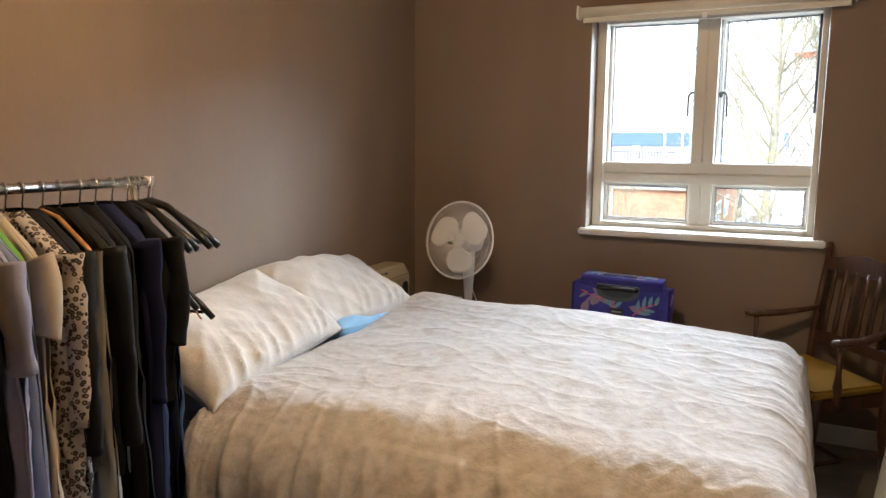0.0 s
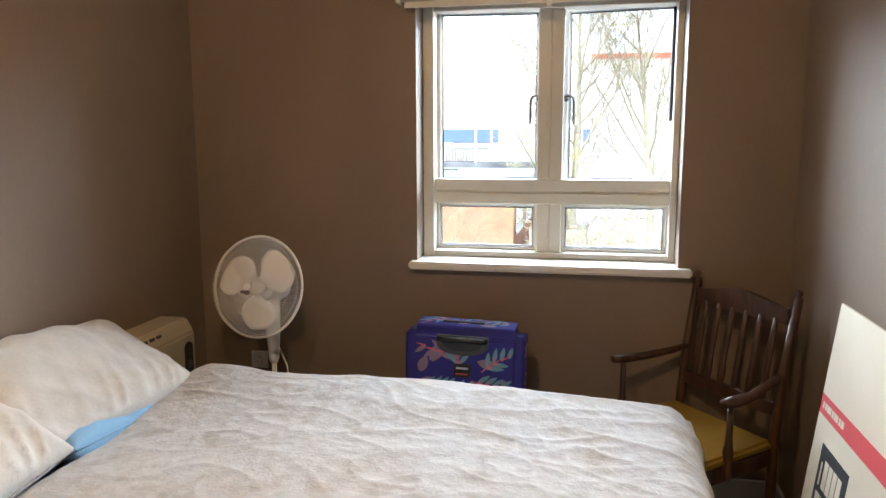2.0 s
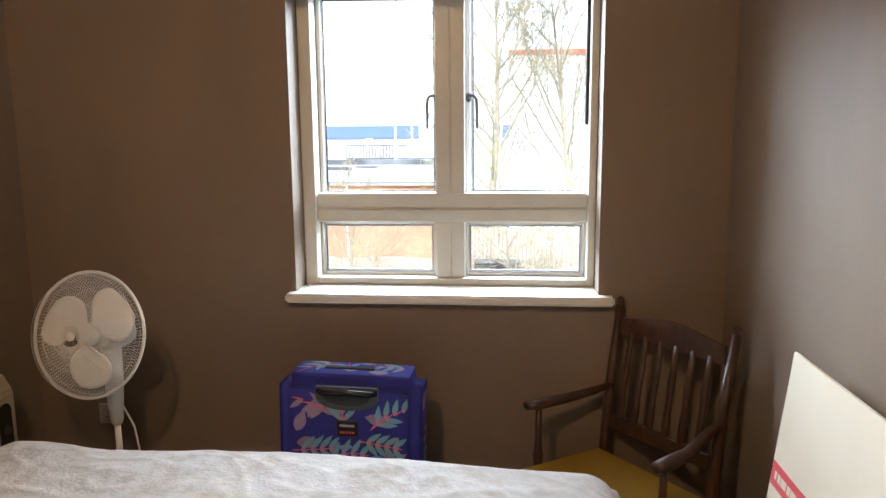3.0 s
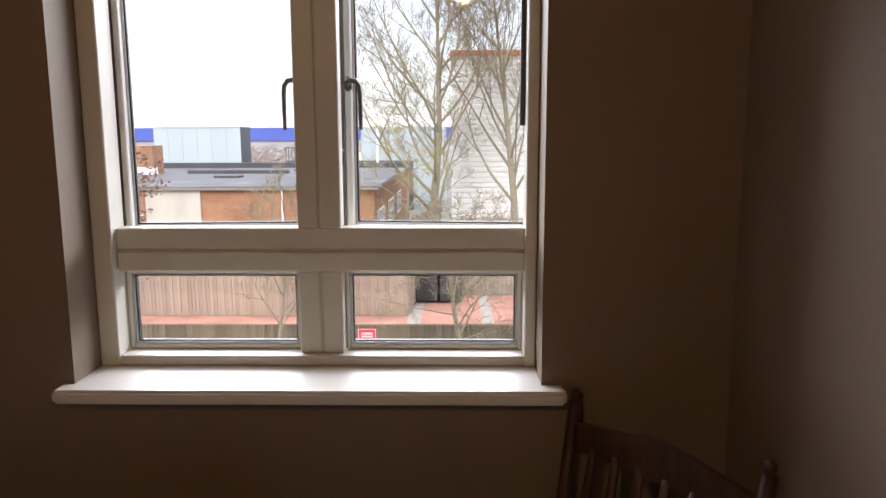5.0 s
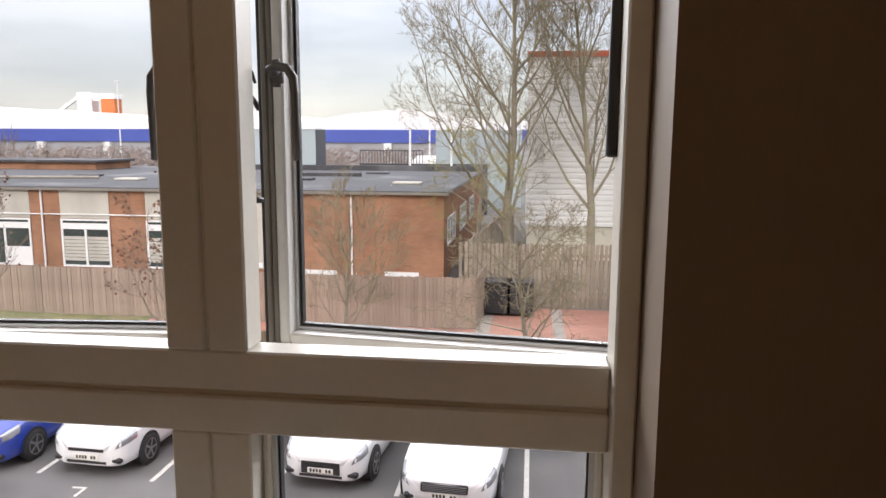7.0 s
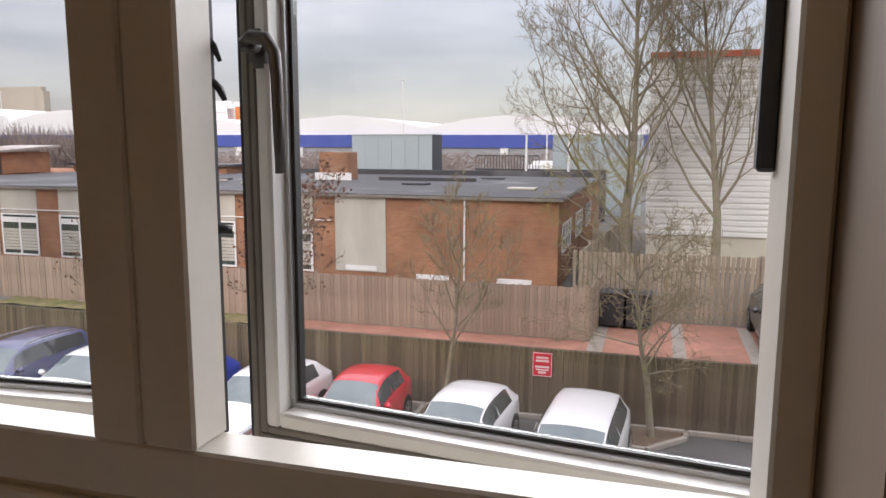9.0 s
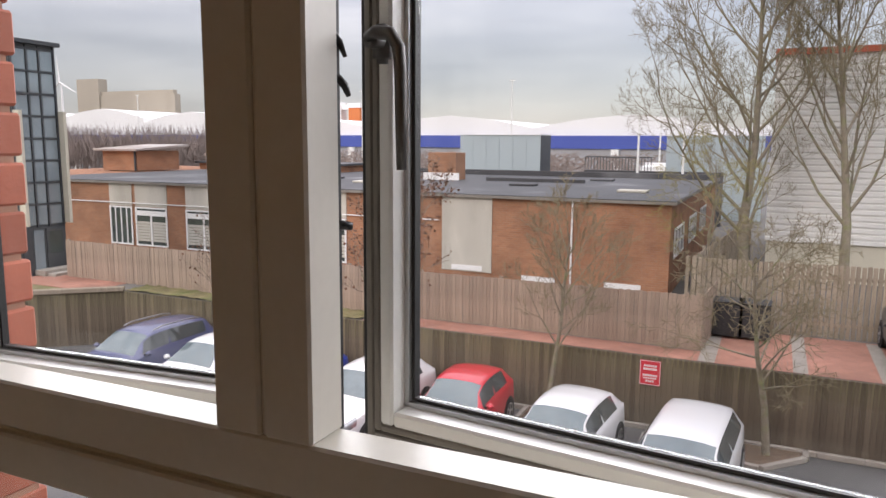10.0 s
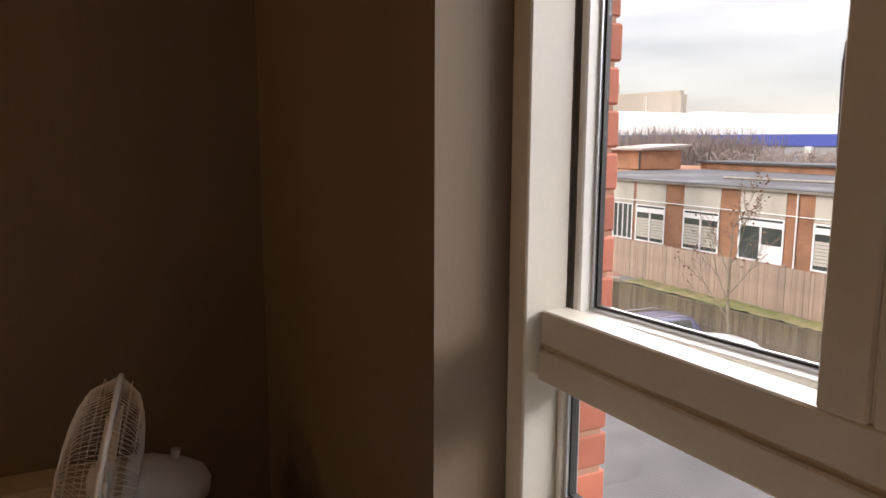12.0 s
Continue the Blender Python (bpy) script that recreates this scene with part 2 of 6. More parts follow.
def window():
    win = thing("window_1", "off-white painted timber window with two casements ajar", "window", kind="structure")
    b = 0.003
    yb = 4.052
    part("jamb", bx(OX0 + 0.001, YF, 1.035, JX0, yb, 2.199, bevel=b), M_FRAME, win)
    part("jamb", bx(JX1, YF, 1.035, OX1 - 0.001, yb, 2.199, bevel=b), M_FRAME, win)
    part("head", bx(JX0, YF + 0.004, HZ, JX1, yb, 2.198, bevel=b), M_FRAME, win)
    part("bottom_rail", bx(JX0, YF + 0.004, 1.036, JX1, yb, 1.062, bevel=b), M_FRAME, win)
    y0 = 3.998
    mid = (MX0 + MX1) / 2
    bm = bmesh.new()
    for z0, z1 in ((1.062, TZ0), (TZ1, HZ)):
        box(bm, MX0, y0, z0, mid - 0.002, yb, z1, bevel=b)
        box(bm, mid + 0.002, y0, z0, MX1, yb, z1, bevel=b)
        box(bm, mid - 0.004, y0 + 0.005, z0 + 0.002, mid + 0.004, yb - 0.004, z1 - 0.002)
    part("mullion", bm, M_FRAME, win)
    bm = bmesh.new()
    zm = 1.340
    box(bm, JX0 + 0.0005, y0 - 0.002, TZ0, JX1 - 0.0005, yb, zm - 0.003, bevel=b)
    box(bm, JX0 + 0.0005, y0 + 0.002, zm + 0.003, JX1 - 0.0005, yb, TZ1, bevel=b)
    box(bm, JX0 + 0.002, y0 + 0.008, zm - 0.006, JX1 - 0.002, yb - 0.004, zm + 0.006)
    part("transom", bm, M_FRAME, win)
    # fixed lower panes
    for a, c in ((JX0, MX0), (MX1, JX1)):
        fixed_light(win, a, c, 1.062, TZ0)
    casement(win, True)
    casement(win, False)
    part("weather_seal", bx(-0.5605, 4.0525, 1.392, -0.5515, 4.070, 2.155), M_SEAL, win)
    part("stay_arm", bx(-0.076, 4.030, 1.662, -0.0615, 4.050, 2.155, bevel=0.003), M_BLACK_PLASTIC, win)
    bm = bmesh.new()
    tube(bm, [(-0.556, 4.060, 1.785), (-0.549, 4.066, 1.772), (-0.545, 4.070, 1.758)], [0.003, 0.0035, 0.002], 6)
    tube(bm, [(-0.557, 4.060, 1.742), (-0.549, 4.064, 1.738), (-0.545, 4.068, 1.732), (-0.543, 4.072, 1.722)], [0.0035, 0.004, 0.004, 0.0025], 6)
    tube(bm, [(-0.556, 4.062, 1.60), (-0.540, 4.072, 1.598)], [0.006, 0.004], 6)
    part("catch", bm, M_BLACK_PLASTIC, win, smooth=True)
    # outer drip ledge
    part("outer_sill", bx(OX0 + 0.01, 4.08, 0.955, OX1 - 0.01, 4.225, 0.982, bevel=0.004), M_FRAME, win)
    return win


def ring_frame(bm, x0, x1, z0, z1, w, ya, yb, bevel=0.0):
    box(bm, x0, ya, z0, x0 + w, yb, z1, bevel=bevel)
    box(bm, x1 - w, ya, z0, x1, yb, z1, bevel=bevel)
    box(bm, x0 + w, ya, z0, x1 - w, yb, z0 + w, bevel=bevel)
    box(bm, x0 + w, ya, z1 - w, x1 - w, yb, z1, bevel=bevel)
    return bm


def fixed_light(win, a, c, z0, z1):
    g = 0.001
    bead = part("glazing_bead", ring_frame(bmesh.new(), a + g, c - g, z0 + g, z1 - g, 0.011, 4.036, 4.072, bevel=0.003), M_FRAME, win)
    part("spacer", ring_frame(bmesh.new(), a + 0.0121, c - 0.0121, z0 + 0.0121, z1 - 0.0121, 0.007, 4.046, 4.070), M_ALU, bead)
    part("seal", ring_frame(bmesh.new(), a + 0.0192, c - 0.0192, z0 + 0.0192, z1 - 0.0192, 0.003, 4.052, 4.066), M_SEAL, bead)
    p = part("pane", bx(a + 0.0223, 4.056, z0 + 0.0223, c - 0.0223, 4.060, z1 - 0.0223), M_PANE, win)
    p.visible_shadow = False


def casement(win, left):
    """An outward-opening sash that laps over the frame outside, hinged at the jamb and a little ajar."""
    w, h = (0.545 if left else 0.570), 0.861
    s = 1 if left else -1
    sash = part("casement", ring_frame(bmesh.new(), 0.0277, w - 0.0277, 0.0277, h - 0.0277, 0.0165, 0.0, 0.045, bevel=0.003), M_SASH, win, "painted casement sash standing ajar")
    sash.matrix_basis = pose(-1.162 if left else -0.004, 4.060, 1.349, 0, 0, LEFT_AJAR if left else -RIGHT_AJAR) @ Matrix.Diagonal((s, 1, 1, 1))
    gasket = part("gasket", ring_frame(bmesh.new(), 0.007, w - 0.007, 0.007, h - 0.007, 0.0098, 0.004, 0.050, bevel=0.002), M_GASKET, sash)
    part("gasket_lip", ring_frame(bmesh.new(), 0.0169, w - 0.0169, 0.0169, h - 0.0169, 0.0022, 0.010, 0.046), M_SEAL, gasket)
    part("inner_gasket", ring_frame(bmesh.new(), 0.0192, w - 0.0192, 0.0192, h - 0.0192, 0.0084, 0.001, 0.046, bevel=0.002), M_GASKET, gasket)
    part("outer_seal", ring_frame(bmesh.new(), 0.0, w, 0.0, h, 0.0068, 0.010, 0.048), M_SEAL, sash)
    part("spacer", ring_frame(bmesh.new(), 0.0442, w - 0.0442, 0.0442, h - 0.0442, 0.0052, 0.024, 0.042), M_ALU, sash)
    part("seal", ring_frame(bmesh.new(), 0.0496, w - 0.0496, 0.0496, h - 0.0496, 0.004, 0.030, 0.040), M_SEAL, sash)
    p = part("pane", bx(0.0538, 0.034, 0.0538, w - 0.0538, 0.038, h - 0.0538), M_PANE, sash)
    p.visible_shadow = False
    # lever handle on the free stile
    hx, hz = w - 0.039, 0.426
    bm = bmesh.new()
    box(bm, hx - 0.010, -0.016, hz - 0.019, hx + 0.009, 0.0005, hz + 0.019, bevel=0.005, seg=2)
    tube(bm, [(hx - 0.001, -0.014, hz + 0.002), (hx - 0.001, -0.029, hz + 0.002)], [0.0085, 0.008], 10)
    tube(bm, [(hx + 0.003, -0.028, hz + 0.004), (hx - 0.010, -0.031, hz + 0.008), (hx - 0.028, -0.032, hz + 0.005), (hx - 0.037, -0.032, hz - 0.008), (hx - 0.039, -0.032, hz - 0.03), (hx - 0.039, -0.031, hz - 0.075), (hx - 0.039, -0.030, hz - 0.122)], [0.005, 0.0068, 0.0068, 0.0066, 0.0062, 0.0058, 0.0052], 8)
    part("handle", bm, M_STEEL, sash, "dark grey metal lever handle", smooth=True)


LEFT_AJAR, RIGHT_AJAR = 4.5, 7.0
window()


def sill():
    bm = bmesh.new()
    box(bm, -1.215, 3.775, 1.0, 0.022, YW - 0.001, 1.035, bevel=0.008, seg=3)
    box(bm, OX0 + 0.001, YW - 0.02, 1.0005, OX1 - 0.001, 4.035, 1.0345)
    tagged(part("window_sill", bm, M_SILL), "glossy white painted window board with rounded nose", "window sill", kind="structure")


sill()


def blind():
    t = thing("roller_blind", "rolled-up cream roller blind above the window", "roller blind", at=(-0.6, YW, 2.2))
    part("roll", rod([(-0.64, -0.04, 0.0), (0.66, -0.04, 0.0)], 0.028, 20), M_BLIND, t, smooth=True)
    part("bottom_bar", bx(-0.62, -0.066, -0.055, 0.645, -0.052, -0.03, bevel=0.003), M_BLIND, t)
    for x in (-0.655, 0.662):
        part("bracket", bx(x, -0.075, -0.035, x + 0.012, -0.0005, 0.035, bevel=0.003), M_WHITE_PLASTIC, t)
    part("catch", bx(-0.01, -0.078, -0.075, 0.012, -0.064, -0.045, bevel=0.003), M_WHITE_PLASTIC, t)


M_BLIND = mat("cream_blind_fabric", (0.72, 0.69, 0.60), 0.7, vary=0.04, fine=300, bump=0.1)
blind()


def glow_mat(name, color, strength):
    m, nt, p = nodes_of(name)
    p.inputs["Emission Color"].default_value = (*color, 1)
    p.inputs["Emission Strength"].default_value = strength
    return m


def ceiling_lamp():
    """The warm globe lamp under the ceiling, near the bed foot."""
    t = thing("ceiling_lamp", "lit warm white glass globe lamp on the ceiling", "ceiling lamp", at=(-0.92, 1.20, ZC))
    part("rose", lathe(bmesh.new(), [(0.026, -0.024), (0.05, -0.016), (0.056, -0.0005)], 24), M_WHITE_PLASTIC, t, smooth=True)
    globe = [(0.048 * math.sin(math.pi * (k + 0.5) / 12), -0.066 - 0.048 * math.cos(math.pi * (k + 0.5) / 12)) for k in range(12)]
    part("globe", lathe(bmesh.new(), globe, 24), glow_mat("lit_globe_glass", LAMP_COLOUR, LAMP_GLOW), t, "glowing warm glass globe", smooth=True)


ceiling_lamp()

# ---- bedroom things: materials ----
M_DUVET = mat("cream_brushed_cotton", (0.50, 0.475, 0.455), 0.9, vary=0.15, scale=26, fine=110, bump=0.5, dist=0.007, sheen=0.25, second=(0.36, 0.305, 0.25), lo=0.5, hi=0.66, mix=0.65)
M_PILLOW = mat("cream_cotton_pillowcase", (0.58, 0.55, 0.51), 0.9, vary=0.09, scale=12, fine=70, bump=0.4, dist=0.007, sheen=0.2, second=(0.53, 0.48, 0.41), lo=0.5, hi=0.75, mix=0.45)
M_BLUE = mat("sky_blue_cotton", (0.26, 0.45, 0.66), 0.9, vary=0.1, scale=9, fine=80, bump=0.3, dist=0.006)
M_MATTRESS = mat("pale_blue_grey_ticking", (0.34, 0.40, 0.45), 0.9, vary=0.08, bump=0.2)
M_DIVAN = mat("dark_divan_fabric", (0.05, 0.05, 0.06), 0.9, vary=0.15, fine=200, bump=0.3)
M_WOOD = mat("dark_stained_wood", (0.045, 0.019, 0.010), 0.42, vary=0.35, scale=10, fine=70, bump=0.12, stretch=(6, 6, 1), second=(0.085, 0.036, 0.016), lo=0.45, hi=0.7)
M_YELLOW = mat("mustard_yellow_seat_fabric", (0.28, 0.165, 0.011), 0.85, vary=0.12, fine=240, bump=0.3)
M_CREAM_METAL = mat("cream_enamel_heater", (0.46, 0.40, 0.28), 0.45, vary=0.05, bump=0.04)
M_CARD = mat("cream_printed_cardboard", (0.66, 0.59, 0.47), 0.7, vary=0.05, scale=4, fine=150, bump=0.08)
M_CARD_EDGE = mat("corrugated_card_edge", (0.45, 0.37, 0.27), 0.85, vary=0.2, fine=250, bump=0.3)
M_BROWN_CARD = mat("brown_cardboard", (0.33, 0.21, 0.12), 0.85, vary=0.1, fine=120, bump=0.2)
M_RED_PRINT = mat("red_print", (0.58, 0.07, 0.08), 0.6, vary=0.05, bump=0.02)
M_BLACK_PRINT = mat("black_print", (0.02, 0.022, 0.026), 0.6, vary=0.08, bump=0.02)
M_CHROME = mat("chrome_tube", (0.62, 0.60, 0.57), 0.22, 1.0, vary=0.05, bump=0.02)
M_NAVY_COVER = mat("navy_purple_suitcase_cover", (0.024, 0.024, 0.25), 0.7, vary=0.15, fine=220, bump=0.2)

# ---- bed ----
BX0, BX1, BY0, BY1, BTOP = -2.19, -0.10, 1.58, 3.05, 0.675


def wrapped(s, lo, hi, r):
    """Along a sheet over a box edge: the place and the drop past the edges lo and hi."""
    if lo + r <= s <= hi - r:
        return s, 0.0
    d, sign, edge = (lo + r - s, -1, lo + r) if s < lo + r else (s - hi + r, 1, hi - r)
    a = d / r
    if a < math.pi / 2:
        return edge + sign * r * math.sin(a), r * (1 - math.cos(a))
    return edge + sign * (r + 0.10 * (d - r * math.pi / 2)), r + 0.97 * (d - r * math.pi / 2)


def ridge(x, y, z, power):
    return (1 - abs(noise.noise(Vector((x, y, z))))) ** power


def duvet():
    """A soft, heavy cover: broad swells, a few long creases, pleats where it hangs."""
    def f(u, v):
        s, t = -1.875 + 2.285 * u, 0.90 + 2.62 * v
        x, dx = wrapped(s, -2.6, BX1 + 0.05, 0.13)
        y, dy = wrapped(t, BY0 - 0.14, BY1 + 0.09, 0.28 if t < 2.3 else 0.12)
        puff = 0.035 * math.sin(math.pi * min(1, max(0, (s + 1.9) / 1.8))) * math.sin(math.pi * min(1, max(0, (t - 1.55) / 1.7)))
        head = 0.03 * math.exp(-((s + 1.895) / 0.05) ** 2)
        far = 0.024 * math.exp(-((s + 1.75) / 0.16) ** 2) * math.exp(-((t - 3.02) / 0.14) ** 2)
        roll = 0.042 * math.exp(-((t - 2.98) / 0.26) ** 2) * min(1.0, max(0.0, (0.05 - s) / 0.7))
        drop = (dx ** 3 + dy ** 3) ** (1 / 3)
        hang = min(1.0, drop * 3.2)
        wx, wy = x + 0.10 * noise.noise(Vector((x * 2.6, y * 2.6, 1.3))), y + 0.10 * noise.noise(Vector((x * 2.6, y * 2.6, 8.3)))
        swell = 0.012 * noise.fractal(Vector((x * 1.7, y * 1.7, 0.4)), 1.0, 2.1, 3)
        long = 0.0050 * ridge(wx * 1.1 + wy * 0.9, wy * 5.2 - wx * 2.2, 3.1, 9) * max(0.0, min(1.0, 0.5 + 1.6 * noise.noise(Vector((x * 1.3, y * 1.3, 5.0)))))
        crease = 0.0036 * ridge(wx * 4.5 - wy * 2.0, wy * 9.0 + wx * 3.0, 9.7, 8) + 0.0014 * ridge(wx * 15 + wy * 8, wy * 19 - wx * 6, 5.7, 4)
        foot = 0.007 * ridge(wx * 3.0, wy * 9.0, 2.2, 5) * math.exp(-((s + 0.12) / 0.22) ** 2)
        gather = (0.013 * ridge(wx * 9.0 + wy * 3.0, wy * 2.0, 6.2, 5) + 0.006 * ridge(wx * 13 - wy * 5, wy * 9, 1.2, 5)) * math.exp(-((t - 1.42) / 0.30) ** 2)
        n = swell + long + crease + foot + gather
        pleat = (0.030 * noise.noise(Vector((x * 2.2, y * 2.2, 7.0))) + 0.026 * ridge(wx * 6.5, z_low(drop), 2.0, 4) * (1 if dy > dx else 0) + 0.022 * ridge(wy * 6.5, z_low(drop), 4.0, 4) * (1 if dx >= dy else 0)) * hang
        z = BTOP + 0.008 + puff - head + far + roll - min(drop, 0.60)
        return Vector((x + (n + pleat) * (1 if dx > 0.06 else 0), y - (n + pleat) * (1 if dy > 0.06 and t < 2 else 0), max(0.03, z + n)))

    def z_low(drop):
        return 0.9 * drop

    t = thing("duvet", "crumpled cream brushed-cotton duvet spread over the bed", "duvet")
    ob = part("cover", grid(bmesh.new(), 320, 350, f), M_DUVET, t, smooth=True)
    so = ob.modifiers.new("thickness", "SOLIDIFY")
    so.thickness = 0.02


def pillow(name, label, m, length, depth, thick, material, seed):
    """A stuffed pillow, with pinched corners and folds."""
    def f(u, v):
        a, b = 2 * u - 1, 2 * v - 1
        pinch = 1 - 0.07 * (1 - abs(a) ** 2) * abs(b) ** 4 - 0.0
        px = math.copysign(abs(a) ** 0.9, a) * length / 2 * (1 - 0.06 * (1 - b * b) * abs(a) ** 6)
        py = math.copysign(abs(b) ** 0.9, b) * depth / 2 * pinch
        h = thick / 2 * ((1 - a ** 4) * (1 - b ** 4)) ** 0.55
        return px, py, h

    def sheet(sign):
        def g(u, v):
            px, py, h = f(u, v)
            edge = min(1, 14 * min(u, 1 - u, v, 1 - v))
            q = Vector((px * 1.5 + seed, py * 1.5, sign * 0.3 + seed))
            n = 0.026 * noise.fractal(q * 1.9, 1.0, 2.1, 3) + 0.003 * ridge(px * 9 + seed, py * 7 + px * 4, seed, 6) - 0.006
            # creases drawn in from the long seams and the corners
            n += 0.010 * ridge(px * 5.5 + 6 * py + seed, 1.7 * seed, py * 2.0, 7) * (0.25 + abs(2 * v - 1) ** 2)
            n += 0.016 * ridge(py * 6 - 5 * px, 2.3 * seed, px * 2.0, 7) * abs(2 * u - 1) ** 2
            n += 0.022 * (ridge(px * 15 - 6 * py + seed, 0.7 * seed, py * 0.6, 5) - 0.4) * max(0.0, (v - 0.4) / 0.6) ** 1.5
            return Vector((px, py, sign * (h + 0.004) + edge * n))
        return g

    t = thing(name, label, "pillow")
    t.matrix_world = m
    bm = bmesh.new()
    grid(bm, 130, 90, sheet(1))
    grid(bm, 130, 90, sheet(-1))
    bmesh.ops.remove_doubles(bm, verts=bm.verts, dist=0.0082)
    part("case", bm, material, t, smooth=True)
    # a seam along the front edge
    part("seam", rod([(-length / 2 * 0.96, -depth / 2 * 0.96, 0), (-length / 4, -depth / 2 * 0.93, 0), (length / 4, -depth / 2 * 0.93, 0), (length / 2 * 0.96, -depth / 2 * 0.96, 0)], 0.004, 6), material, t)
    return t


def bed():
    t = thing("bed", "double divan bed with pale blue-grey mattress, made up", "bed")
    part("divan_base", bx(BX0, BY0, 0.04, BX1 - 0.02, BY1, 0.36, bevel=0.015, seg=2), M_DIVAN, t)
    part("mattress", bx(BX0, BY0, 0.362, BX1 - 0.02, BY1, 0.625, bevel=0.075, seg=4), M_MATTRESS, t)
    for x in (BX0 + 0.1, BX1 - 0.12):
        for y in (BY0 + 0.1, BY1 - 0.1):
            part("foot", rod([(x, y, 0), (x, y, 0.05)], 0.025, 12), M_BLACK_PLASTIC, t)


bed()
duvet()
pillow("pillow", "sky blue pillow lying under a cream one", pose(-2.09, 1.92, 0.655, 0, 0, 88), 0.66, 0.30, 0.08, M_BLUE, 1.0)
pillow("pillow", "sky blue pillow lying under a cream one", pose(-2.02, 2.68, 0.68, 0, 6, 91), 0.76, 0.40, 0.12, M_BLUE, 2.0)
pillow("pillow", "plump cream cotton pillow leaning on the wall", pose(-2.02, 1.90, 0.788, 0, 28, 0) @ pose(0, 0, 0, 0, 0, -90) @ pose(0, 0, 0, 0, 5, 5), 0.80, 0.49, 0.165, M_PILLOW, 3.0)
pillow("pillow", "plump cream cotton pillow leaning on the wall", pose(-2.045, 2.60, 0.810, 0, 27, 0) @ pose(0, 0, 0, 0, 0, -90) @ pose(0, 0, 0, 0, 0, -5), 0.80, 0.47, 0.175, M_PILLOW, 5.0)


# ---- storage heater ----
def heater():
    t = thing("storage_heater", "cream enamel electric wall heater with chamfered corners", "heater", at=(XL, 3.0, 0.0))
    outline = [(0.0, 0.07), (0.15, 0.07), (0.165, 0.09), (0.165, 0.75), (0.13, 0.812), (0.0, 0.812)]
    bm = bmesh.new()
    prism(bm, outline, -0.46, 0.46, Matrix(((1, 0, 0, 0), (0, 0, 1, 0), (0, 1, 0, 0), (0, 0, 0, 1))))
    bmesh.ops.bevel(bm, geom=bm.edges[:], offset=0.008, segments=2, affect="EDGES", clamp_overlap=True)
    part("casing", bm, M_CREAM_METAL, t)
    slot = bmesh.new()
    n = 20
    ring = [(0.40 + 0.032 * math.cos(2 * math.pi * k / n), 0.575 + (0.11 if math.sin(2 * math.pi * k / n) > 0 else -0.11) + 0.032 * math.sin(2 * math.pi * k / n)) for k in range(n)]
    prism(slot, ring, 0.1655, 0.1685, Matrix(((0, 0, 1, 0), (1, 0, 0, 0), (0, 1, 0, 0), (0, 0, 0, 1))))
    panel = part("control_recess", slot, M_BLACK_PLASTIC, t, "dark oval control recess")
    for k in range(2):
        part("dial", rod([(0.1686, 0.40, 0.52 + 0.1 * k), (0.176, 0.40, 0.52 + 0.1 * k)], 0.016, 14), M_STEEL, panel)
    for k in range(14):
        y = -0.42 + 0.048 * k
        part("grille_bar", bx(0.14, y, 0.775, 0.148, y + 0.03, 0.792), M_STEEL, t, at=pose(0, 0, 0.0))


heater()


